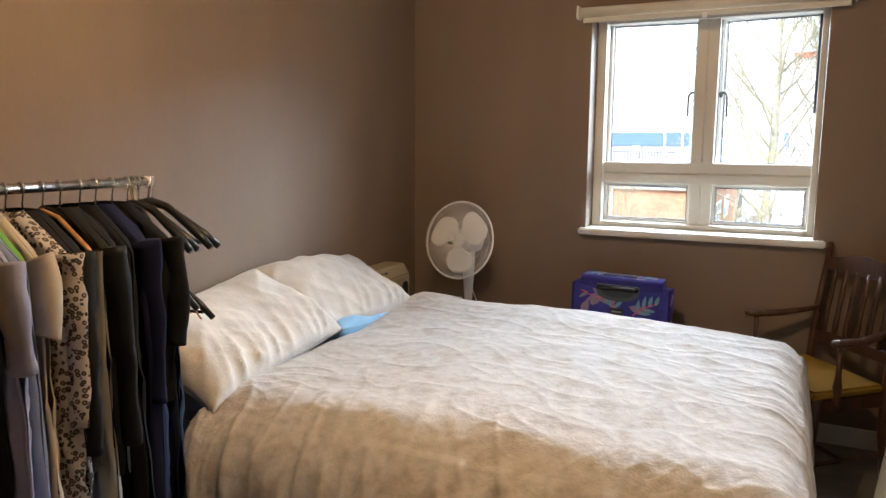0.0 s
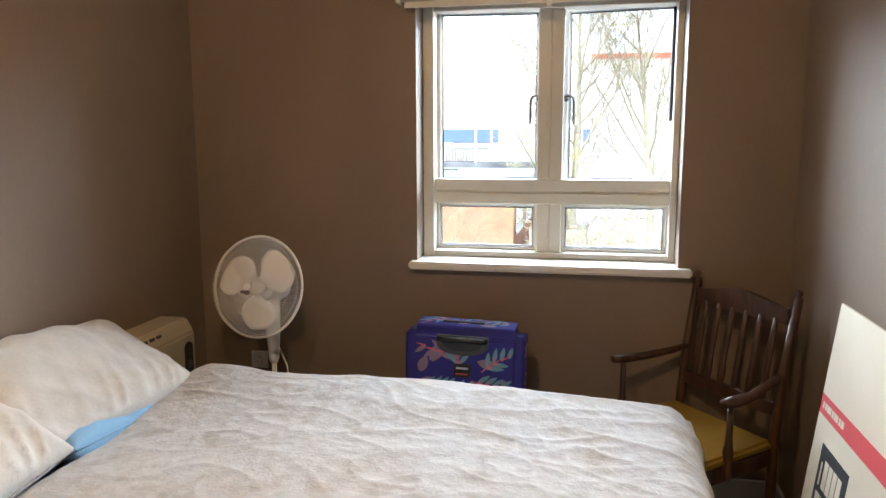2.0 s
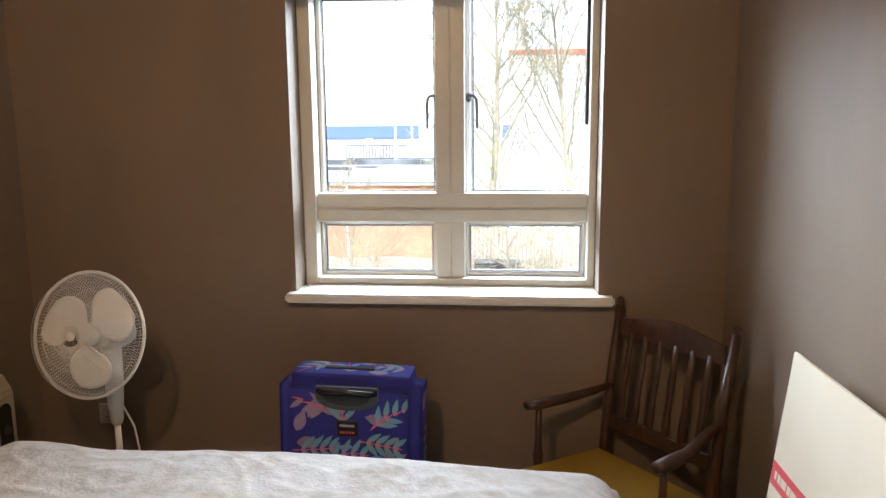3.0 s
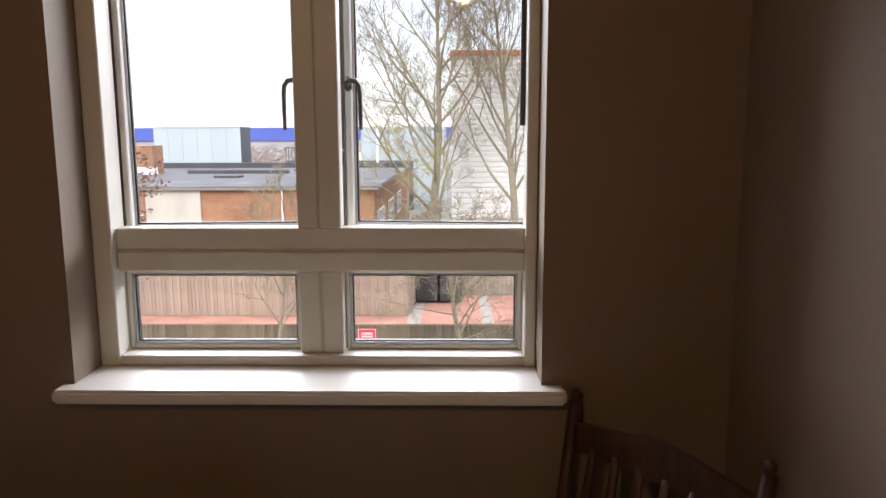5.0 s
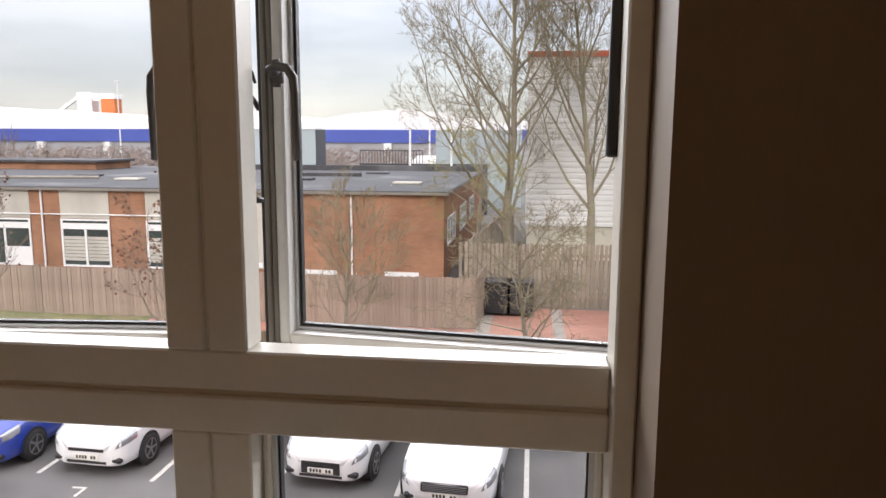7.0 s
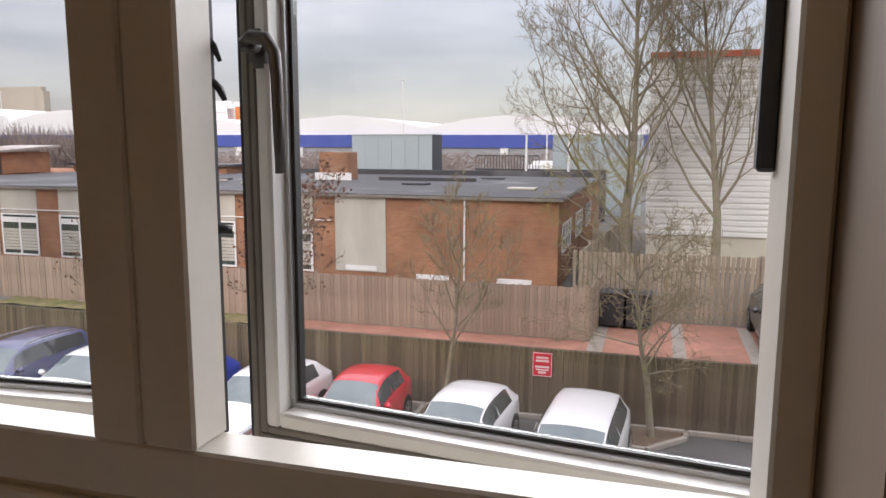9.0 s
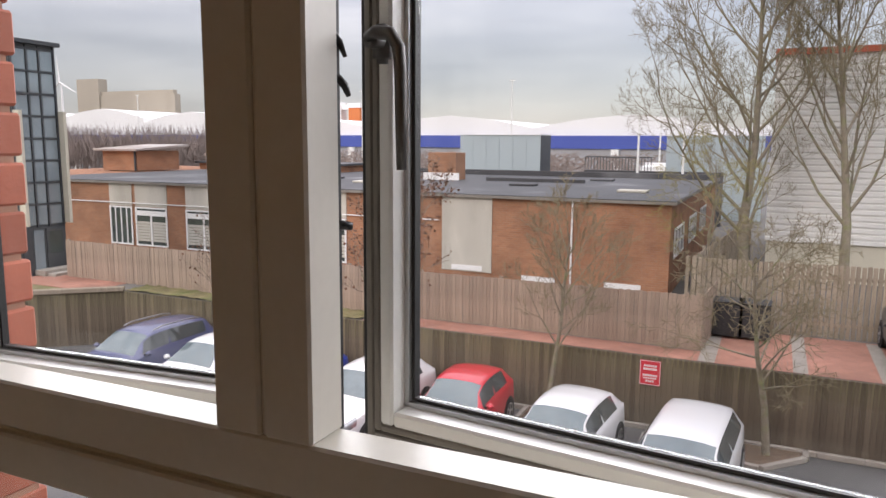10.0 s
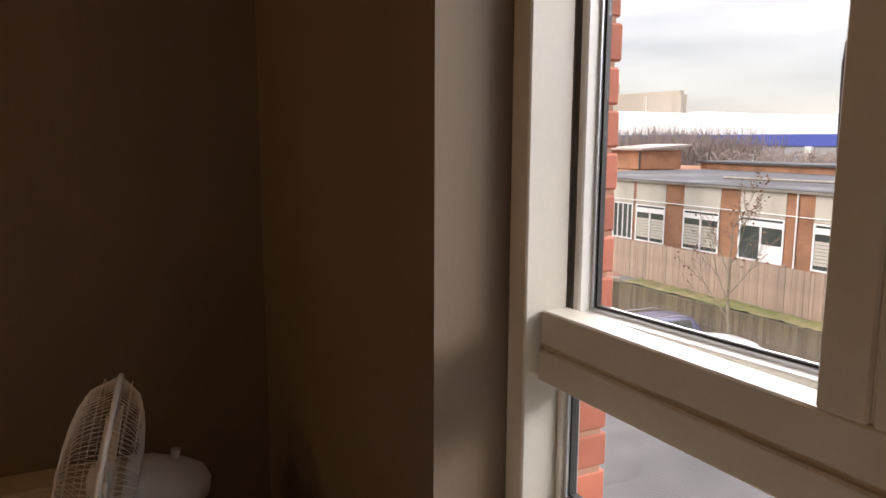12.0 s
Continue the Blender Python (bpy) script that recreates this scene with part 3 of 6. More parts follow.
# ---- standing fan ----
def fan():
    t = thing("standing_fan", "white plastic pedestal fan with wire cage, switched off", "fan", at=(-1.750, 3.485, 0.0))
    m = pose(-0.008, -0.115, 0.980) @ pose(0, 0, 0, 0, 0, -8) @ pose(0, 0, 0, 90 - 12, 0, 0)  # z along the blast
    part("base", lathe(bmesh.new(), [(0.17, 0.0), (0.17, 0.012), (0.15, 0.025), (0.03, 0.045), (0.022, 0.09), (0.019, 0.10)], 28), M_WHITE_PLASTIC, t, smooth=True)
    part("pole", rod([(0, 0, 0.08), (0, 0, 0.66)], 0.011, 14), M_WHITE_PLASTIC, t, smooth=True)
    part("neck", lathe(bmesh.new(), [(0.016, 0.62), (0.022, 0.64), (0.032, 0.78), (0.034, 0.90), (0.028, 0.93)], 18), M_WHITE_PLASTIC, t, smooth=True)
    bm = bmesh.new()
    lathe(bm, [(0.022, -0.21), (0.045, -0.19), (0.055, -0.15), (0.058, -0.09), (0.052, -0.05), (0.05, -0.04)], 22, m)
    motor = part("motor_housing", bm, M_WHITE_PLASTIC, t, smooth=True)
    tube_m = [m @ Vector((0, 0.052, -0.13)), m @ Vector((0, 0.075, -0.13))]
    part("oscillation_knob", rod(tube_m, [0.008, 0.010], 10), M_WHITE_PLASTIC, motor)
    R = 0.210
    cage = bmesh.new()
    for sgn, zz in ((1, 0.084), (-1, -0.070)):
        for k in range(108):
            a = 2 * math.pi * k / 108
            pts = []
            for q in range(6):
                r = 0.035 + (R - 0.035) * q / 5
                zc = zz * math.sqrt(max(0.0, 1 - (r / R) ** 2.6)) if q < 5 else 0.0
                aa = a + 0.18 * q / 5
                pts.append(m @ Vector((r * math.cos(aa), r * math.sin(aa), zc)))
            tube(cage, pts, 0.0008, 3, caps=False)
        for r in (0.07, 0.115, 0.16, 0.20):
            zc = zz * math.sqrt(1 - (r / R) ** 2.6)
            tube(cage, [m @ Vector((r * math.cos(2 * math.pi * k / 40), r * math.sin(2 * math.pi * k / 40), zc)) for k in range(41)], 0.0008, 3, caps=False)
    part("wire_cage", cage, M_WHITE_PLASTIC, t)
    part("rim", rod([m @ Vector((R * math.cos(2 * math.pi * k / 48), R * math.sin(2 * math.pi * k / 48), 0)) for k in range(49)], 0.0055, 8), M_WHITE_PLASTIC, t, smooth=True)
    hub = bmesh.new()
    lathe(hub, [(0.036, -0.02), (0.036, 0.015), (0.028, 0.026), (0.004, 0.03)], 20, m)
    part("hub", hub, M_WHITE_PLASTIC, t, smooth=True)
    badge = bmesh.new()
    lathe(badge, [(0.017, 0.083), (0.017, 0.086), (0.013, 0.088)], 20, m)
    part("badge", badge, M_WHITE_PLASTIC, t, smooth=True)
    for k in range(3):
        a0 = radians(148 + 120 * k)

        def blade(u, v):
            r = 0.03 + 0.148 * u
            half = (0.24 + 0.52 * math.sin(math.pi * min(1, u * 0.78 + 0.14)) ** 0.9) * (1 if u < 0.93 else 0.86)
            a = a0 + half * (2 * v - 1) * 1.05 + 0.25 * u
            return m @ Vector((r * math.cos(a), r * math.sin(a), 0.016 * (2 * v - 1) * (1 - 0.3 * u)))
        part("blade", grid(bmesh.new(), 10, 12, blade, 0.003), M_WHITE_PLASTIC, t, smooth=True)
    part("cable", rod([(0.02, 0, 0.70), (0.045, 0.03, 0.6), (0.06, 0.05, 0.4), (0.05, 0.08, 0.12), (-0.02, 0.2, 0.02)], 0.0035, 6), M_WHITE_PLASTIC, t, smooth=True)


fan()


def socket():
    t = thing("wall_socket", "square white plastic socket plate on the taupe wall", "socket", at=(-1.985, YW, 0.515))
    part("plate", bx(-0.043, -0.010, -0.043, 0.043, -0.0005, 0.043, bevel=0.004, seg=2), M_WHITE_PLASTIC, t)
    part("rocker", bx(0.012, -0.014, 0.008, 0.026, -0.0102, 0.03, bevel=0.002), M_WHITE_PLASTIC, t)
    for x, z, w, h in ((0, 0.012, 0.004, 0.008), (-0.011, -0.012, 0.007, 0.003), (0.011, -0.012, 0.007, 0.003)):
        part("slot", bx(x - w / 2, -0.0108, z - h / 2, x + w / 2, -0.0102, z + h / 2), M_BLACK_PLASTIC, t)


socket()


# ---- suitcase ----
def suitcase():
    W, D, Hh = 0.50, 0.215, 0.822
    t = thing("suitcase", "upright suitcase in navy fabric cover printed with leaves", "suitcase", at=(-0.920, 3.552, 0.0), turn=-1.0)
    lean = pose(0, 0, 0, 0, 1.2, 0)
    shell = part("body", bx(-W / 2, -D / 2, 0.035, W / 2, D / 2, Hh, bevel=0.045, seg=6, m=lean), M_NAVY_COVER, t, smooth=True)
    shell.modifiers.new("even_shading", "WEIGHTED_NORMAL")
    front = Matrix(((1, 0, 0, 0), (0, 0, -1, -D / 2), (0, 1, 0, 0), (0, 0, 0, 1)))
    bowl = [(0.108 * math.cos(math.pi * k / 14), Hh - 0.052 - 0.058 * math.sin(math.pi * k / 14) ** 0.7) for k in range(15)]
    plate = part("handle_plate", prism(bmesh.new(), bowl + [(-0.106, Hh - 0.028), (0.106, Hh - 0.028)], -0.003, 0.008, lean @ front), M_GREY_PLASTIC, t, "dark grey carry handle housing")
    inner = [(0.082 * math.cos(math.pi * k / 12), Hh - 0.052 - 0.040 * math.sin(math.pi * k / 12) ** 0.7) for k in range(13)]
    part("recess", prism(bmesh.new(), inner, 0.0082, 0.0095, lean @ front), M_BLACK_PLASTIC, plate)
    part("grip", rod([lean @ Vector(p) for p in ((-0.098, -D / 2 - 0.006, Hh - 0.045), (-0.08, -D / 2 - 0.024, Hh - 0.043), (0.0, -D / 2 - 0.029, Hh - 0.039), (0.08, -D / 2 - 0.024, Hh - 0.043), (0.098, -D / 2 - 0.006, Hh - 0.045))], 0.011, 10), M_GLOSS_BLACK, plate, smooth=True)
    tag = part("badge", bx(-0.035, -D / 2 - 0.006, Hh - 0.205, 0.037, -D / 2 + 0.002, Hh - 0.145, bevel=0.006, m=lean), M_BLACK_PLASTIC, t)
    part("badge_bar", bx(-0.024, -D / 2 - 0.0075, Hh - 0.168, 0.026, -D / 2 - 0.0062, Hh - 0.160, m=lean), M_ALU, tag)
    for k in range(5):
        part("badge_dial", bx(-0.024 + 0.0105 * k, -D / 2 - 0.0075, Hh - 0.192, -0.017 + 0.0105 * k, -D / 2 - 0.0062, Hh - 0.184, m=lean), M_RED_PRINT, tag)
    part("top_handle", bx(-0.105, -0.016, Hh - 0.003, 0.075, 0.012, Hh + 0.006, bevel=0.004, m=lean), M_BLACK_PLASTIC, t)
    for x in (-0.19, 0.19):
        for y in (-0.06, 0.06):
            part("castor", rod([(x - 0.012, y, 0.022), (x + 0.012, y, 0.022)], 0.022, 12), M_BLACK_PLASTIC, t)
    # printed sprigs: a coral stem with paired leaves, on the front, the side and the top
    rnd = random.Random(11)
    tones = [mat("teal_leaf_print", (0.15, 0.33, 0.44), 0.7, bump=0.05), mat("mauve_leaf_print", (0.26, 0.19, 0.29), 0.7, bump=0.05), mat("blue_leaf_print", (0.16, 0.30, 0.55), 0.7, bump=0.05)]
    stem_m = mat("coral_stem_print", (0.70, 0.13, 0.17), 0.7, bump=0.05)

    def leaf(bm, at, a, ln, wd, face):
        n = 8
        left, right = [], []
        for i in range(n + 1):
            q = i / n
            w = wd * math.sin(math.pi * q ** 0.85) ** 0.8 if 0 < q < 1 else 0.0004
            c = Vector((at[0] + ln * q * math.cos(a), at[1] + ln * q * math.sin(a)))
            o = Vector((-math.sin(a), math.cos(a))) * w
            left.append(bm.verts.new(face(*(c + o))))
            right.append(bm.verts.new(face(*(c - o))))
        for i in range(n):
            bm.faces.new((left[i], left[i + 1], right[i + 1], right[i]))

    faces = [
        (lambda p, q, o: lean @ Vector((p, -D / 2 - o, q)), (-0.208, 0.208, 0.26, Hh - 0.042), 3, 4),
        (lambda p, q, o: lean @ Vector((W / 2 + o, p, q)), (-0.064, 0.064, 0.34, Hh - 0.045), 1, 4),
        (lambda p, q, o: lean @ Vector((p, q, Hh + o)), (-0.208, 0.208, -0.064, 0.064), 3, 1),
    ]
    for face, (p0, p1, q0, q1), nx, nz in faces:
        # single broad pale leaves under the sprigs
        for k in range(nx * nz):
            under = bmesh.new()
            a, ln = rnd.uniform(0, 6.28), rnd.uniform(0.07, 0.10)
            p = min(p1 - 0.03, max(p0 + 0.03, p0 + (p1 - p0) * rnd.random()))
            q = min(q1 - 0.03, max(q0 + 0.03, q0 + (q1 - q0) * (k + 0.5) / (nx * nz)))
            if p0 < p + ln * math.cos(a) < p1 and q0 < q + ln * math.sin(a) < q1:
                leaf(under, (p, q), a, ln, 0.021, lambda x, y, f=face, o=0.0006 + 0.00002 * k: f(x, y, o))
                part("leaf_print", under, tones[1], t)
            else:
                under.free()
        for k in range(nx * nz):
            colour = rnd.choice([0, 0, 2, 1])
            a = rnd.choice([0.45, 2.6, 1.4, -0.5, 3.6]) + rnd.uniform(-0.4, 0.4)
            ln = rnd.uniform(0.15, 0.20)
            bend = rnd.uniform(-0.5, 0.5)
            p = p0 + (p1 - p0) * (k % nx + 0.5 + rnd.uniform(-0.2, 0.2)) / nx - 0.5 * ln * math.cos(a)
            q = q0 + (q1 - q0) * (k // nx + 0.5 + rnd.uniform(-0.2, 0.2)) / nz - 0.5 * ln * math.sin(a)
            stem, leafs = bmesh.new(), bmesh.new()
            on = lambda x, y, f=face, o=0.0010 + 0.0002 * k: f(x, y, o)
            over = lambda x, y, f=face, o=0.0011 + 0.0002 * k: f(x, y, o)
            for i in range(6):
                r = i / 5
                b0 = a + bend * r
                c = (p + ln * r * math.cos(b0), q + ln * r * math.sin(b0))
                if not (p0 < c[0] < p1 and q0 < c[1] < q1):
                    continue
                if p0 < c[0] + ln / 5 * math.cos(b0) < p1 and q0 < c[1] + ln / 5 * math.sin(b0) < q1:
                    leaf(stem, c, b0, ln / 4.4, 0.0030, over)
                for sg in (-1, 1) if i < 5 else (0,):
                    b = b0 + sg * 0.75
                    l2 = 0.074 * (1 - 0.25 * r) * rnd.uniform(0.85, 1.1)
                    if i and p0 < c[0] + l2 * math.cos(b) < p1 and q0 < c[1] + l2 * math.sin(b) < q1:
                        leaf(leafs, c, b, l2, 0.0098, on)
                        leaf(stem, c, b, l2 * 0.45, 0.0016, over)
            sprig = part("leaf_print", leafs, tones[colour], t)
            part("stem_print", stem, stem_m, sprig)


M_GREY_PLASTIC = mat("dark_grey_plastic", (0.05, 0.055, 0.058), 0.45, vary=0.1, bump=0.04)
M_GLOSS_BLACK = mat("glossy_black_plastic", (0.012, 0.012, 0.013), 0.15, vary=0.1, bump=0.0)
suitcase()


# ---- armchair ----
def chair():
    t = thing("armchair", "dark-stained wooden armchair with mustard yellow seat", "chair", at=(-0.02, 3.437, 0.0), turn=-51.7)
    r = 0.019
    for s in (-1, 1):
        x = 0.236 * s
        part("back_post", rod([(x * 1.02, 0.23, 0.0), (x, 0.20, 0.25), (x, 0.20, 0.47), (x, 0.225, 0.72), (x * 1.03, 0.275, 1.005)], [0.017, r, r, 0.018, 0.015], 10), M_WOOD, t, smooth=True)
        part("finial", lathe(bmesh.new(), [(0.010, 0.0), (0.013, 0.006), (0.008, 0.012), (0.014, 0.022), (0.012, 0.032), (0.002, 0.038)], 12, pose(x * 1.03, 0.275, 1.0)), M_WOOD, t, smooth=True)
        part("front_leg", rod([(0.235 * s, -0.165, 0.0), (0.24 * s, -0.165, 0.12), (0.246 * s, -0.162, 0.44)], [0.014, 0.019, 0.024], 10), M_WOOD, t, smooth=True)
        xa = 0.275 * s
        part("arm_post", lathe(bmesh.new(), [(0.016, 0.40), (0.018, 0.43), (0.012, 0.45), (0.020, 0.50), (0.014, 0.53), (0.012, 0.56), (0.011, 0.67)], 12, pose(0.276 * s, -0.085, 0)), M_WOOD, t, smooth=True)
        arm = [(0.228 * s, 0.225, 0.725), (0.245 * s, 0.14, 0.705), (0.272 * s, 0.03, 0.685), (0.284 * s, -0.08, 0.685), (0.288 * s, -0.13, 0.69)]
        bm = tube(bmesh.new(), arm, [0.015, 0.019, 0.022, 0.026, 0.020], 12)
        for v in bm.verts:
            v.co.z = 0.69 + (v.co.z - 0.69) * 0.75
        part("armrest", bm, M_WOOD, t, smooth=True)
        part("side_rail", bx(-0.011, -0.17, -0.035, 0.011, 0.17, 0.03, bevel=0.004, m=pose(0.238 * s, 0.02, 0.41, 0, 0, 3 * s)), M_WOOD, t)
        part("stretcher", rod([(0.238 * s, -0.16, 0.14), (0.228 * s, 0.21, 0.15)], 0.010, 8), M_WOOD, t, smooth=True)
    part("front_rail", bx(-0.235, -0.176, 0.375, 0.235, -0.154, 0.44, bevel=0.004), M_WOOD, t)
    part("rear_rail", bx(-0.225, 0.19, 0.375, 0.225, 0.21, 0.44, bevel=0.004), M_WOOD, t)
    part("cross_stretcher", rod([(-0.232, 0.01, 0.145), (0.232, 0.01, 0.145)], 0.010, 8), M_WOOD, t, smooth=True)
    bm = prism(bmesh.new(), [(-0.272, -0.195), (0.272, -0.195), (0.245, 0.185), (-0.245, 0.185)], 0.44, 0.478)
    bmesh.ops.bevel(bm, geom=bm.edges[:], offset=0.012, segments=3, affect="EDGES", clamp_overlap=True)
    part("seat", bm, M_YELLOW, t, "mustard yellow upholstered seat pad")
    # crest rail with a shaped top edge, lower back rail and slats
    def lean(z):
        return 0.20 + 0.075 * max(0, (z - 0.47) / 0.5) ** 1.3
    outline = []
    for i in range(15):
        x = -0.22 + 0.44 * i / 14
        outline.append((x, 0.975 + 0.022 * math.cos(x / 0.22 * math.pi) * 0.5 + 0.012 * (1 - (x / 0.22) ** 2)))
    outline += [(0.22, 0.905), (-0.22, 0.905)]
    bm = prism(bmesh.new(), outline, -0.008, 0.008, Matrix(((1, 0, 0, 0), (0, 0, 1, 0.258), (0, 1, 0, 0), (0, 0, 0, 1))))
    part("crest_rail", bm, M_WOOD, t)
    part("lower_back_rail", bx(-0.22, 0.200, 0.56, 0.22, 0.216, 0.615, bevel=0.004), M_WOOD, t)
    for k in range(6):
        x = -0.168 + 0.067 * k
        bm = rod([(0, 0.208, 0.61), (0, 0.214, 0.66), (0, 0.224, 0.73), (0, 0.235, 0.80), (0, 0.246, 0.86), (0, 0.257, 0.92)], [0.010, 0.011, 0.0085, 0.011, 0.0085, 0.0085], 8)
        for v in bm.verts:
            v.co.x = x + v.co.x * 1.45
        part("slat", bm, M_WOOD, t, smooth=True)


chair()


# ---- flat-packed boxes leaning on the wall ----
def boxes():
    t = thing("flattened_boxes", "stack of flattened cream cardboard boxes leaning on wall", "cardboard box", at=(0.208, 2.30, 0.0), turn=0)
    m = pose(0, 0, 0, 0, 6.5, 0)
    for k in range(4):
        x = 0.009 * k
        part("sheet", bx(x, -0.53 + 0.006 * k, 0.0, x + 0.0075, 0.632 - 0.009 * k, 1.105 - 0.012 * k, m=m), M_CARD if k == 0 else M_CARD_EDGE, t)
    e = -0.0012
    part("red_band", bx(e, -0.53, 0.765, -0.0002, 0.628, 0.825, m=m), M_RED_PRINT, t, "printed red band")
    for i in range(9):
        w = 0.012 + 0.004 * (i % 3)
        part("band_mark", bx(e - 0.0012, 0.605 - 0.02 * i - w, 0.785, e - 0.0002, 0.605 - 0.02 * i, 0.805, m=m), M_CARD, t)
    logo = part("print_block", bx(e, 0.325, 0.36, -0.0002, 0.548, 0.695, m=m), M_BLACK_PRINT, t, "black printed block with pale bars")
    for y0, y1, z0, z1 in ((0.512, 0.528, 0.575, 0.645), (0.355, 0.500, 0.575, 0.66), (0.355, 0.528, 0.515, 0.555), (0.355, 0.528, 0.40, 0.495)):
        n = 4 if y1 - y0 > 0.05 else 1
        for i in range(n):
            w = (y1 - y0) / n
            part("print_bar", bx(e - 0.0012, y0 + w * i + 0.003, z0, e - 0.0002, y0 + w * (i + 1) - 0.003, z1, m=m), M_CARD, logo)
    part("fold_line", bx(e, 0.030, 0.0, -0.0002, 0.033, 1.07, m=m), M_BLACK_PRINT, t)


boxes()


# ---- clothes rail ----
RX, RZ = -1.90, 1.385


def clothes_rail():
    t = thing("clothes_rail", "crowded chrome freestanding clothes rail beside the bed", "clothes rail", at=(RX, 0.0, 0.0))
    part("top_rail", rod([(0, 0.25, RZ), (0, 1.395, RZ)], 0.0135, 16), M_CHROME, t, smooth=True)
    for y in (0.30, 1.352):
        part("upright", rod([(0, y, 0.06), (0, y, RZ - 0.012)], 0.0125, 14), M_CHROME, t, smooth=True)
        part("foot_bar", rod([(-0.22, y, 0.05), (0.22, y, 0.05)], 0.0125, 12), M_CHROME, t, smooth=True)
        for x in (-0.2, 0.2):
            part("castor", rod([(x, y - 0.01, 0.02), (x, y + 0.01, 0.02)], 0.02, 12), M_BLACK_PLASTIC, t)
    part("end_cap", rod([(0, 1.395, RZ), (0, 1.408, RZ)], 0.016, 14), M_WHITE_PLASTIC, t, smooth=True)
    part("lower_bar", rod([(0, 0.30, 0.16), (0, 1.352, 0.16)], 0.009, 10), M_CHROME, t, smooth=True)


clothes_rail()

M_HANGER = mat("black_plastic_hanger", (0.012, 0.012, 0.013), 0.3, vary=0.1, bump=0.03)
M_HOOK = mat("steel_hook", (0.6, 0.58, 0.55), 0.25, 1.0, vary=0.05, bump=0.02)
M_PINE = mat("pine_hanger_wood", (0.42, 0.23, 0.09), 0.45, vary=0.2, stretch=(1, 8, 8), bump=0.06)
M_COPPER = mat("copper_wire", (0.55, 0.28, 0.17), 0.3, 1.0, vary=0.08, bump=0.02)


def hanger(y, material, label, wide=0.42, drop=0.115, thick=0.011, turn=0.0, low=0.0):
    t = thing("clothes_hanger", label, "hanger", at=(RX, y, RZ + 0.0145 - low), turn=turn, group="hangers on the clothes rail")
    hook = [(0.0165 * math.cos(a), 0, -0.0145 + 0.0165 * math.sin(a)) for a in [radians(d) for d in range(200, -61, -26)]]
    hook += [(0.004, 0, -0.045), (0, 0, -0.075)]
    part("hook", rod([p for p in hook], 0.0022 if low == 0 else 0.003, 6), M_HOOK if material is not M_HANGER or low == 0 else M_HANGER, t, smooth=True)
    pts = [(-wide / 2, 0, -0.075 - drop), (-wide / 2 * 0.8, 0, -0.075 - drop * 0.72), (-0.06, 0, -0.09), (0, 0, -0.075), (0.06, 0, -0.09), (wide / 2 * 0.8, 0, -0.075 - drop * 0.72), (wide / 2, 0, -0.075 - drop)]
    bm = tube(bmesh.new(), pts, [thick * 0.8, thick, thick * 0.9, thick * 0.9, thick * 0.9, thick, thick * 0.8], 8)
    part("shoulder_bar", bm, material, t, smooth=True)
    part("trouser_bar", rod([(-wide / 2 * 0.84, 0, -0.075 - drop * 0.9), (wide / 2 * 0.84, 0, -0.075 - drop * 0.9)], thick * 0.45, 8), material, t, smooth=True)
    return t


def cloth(name, color, second=None, **k):
    return mat(name, color, k.pop("rough", 0.9), vary=k.pop("vary", 0.12), scale=k.pop("scale", 9), fine=260, bump=0.3, dist=0.003, second=second, spec=0.2, **k)


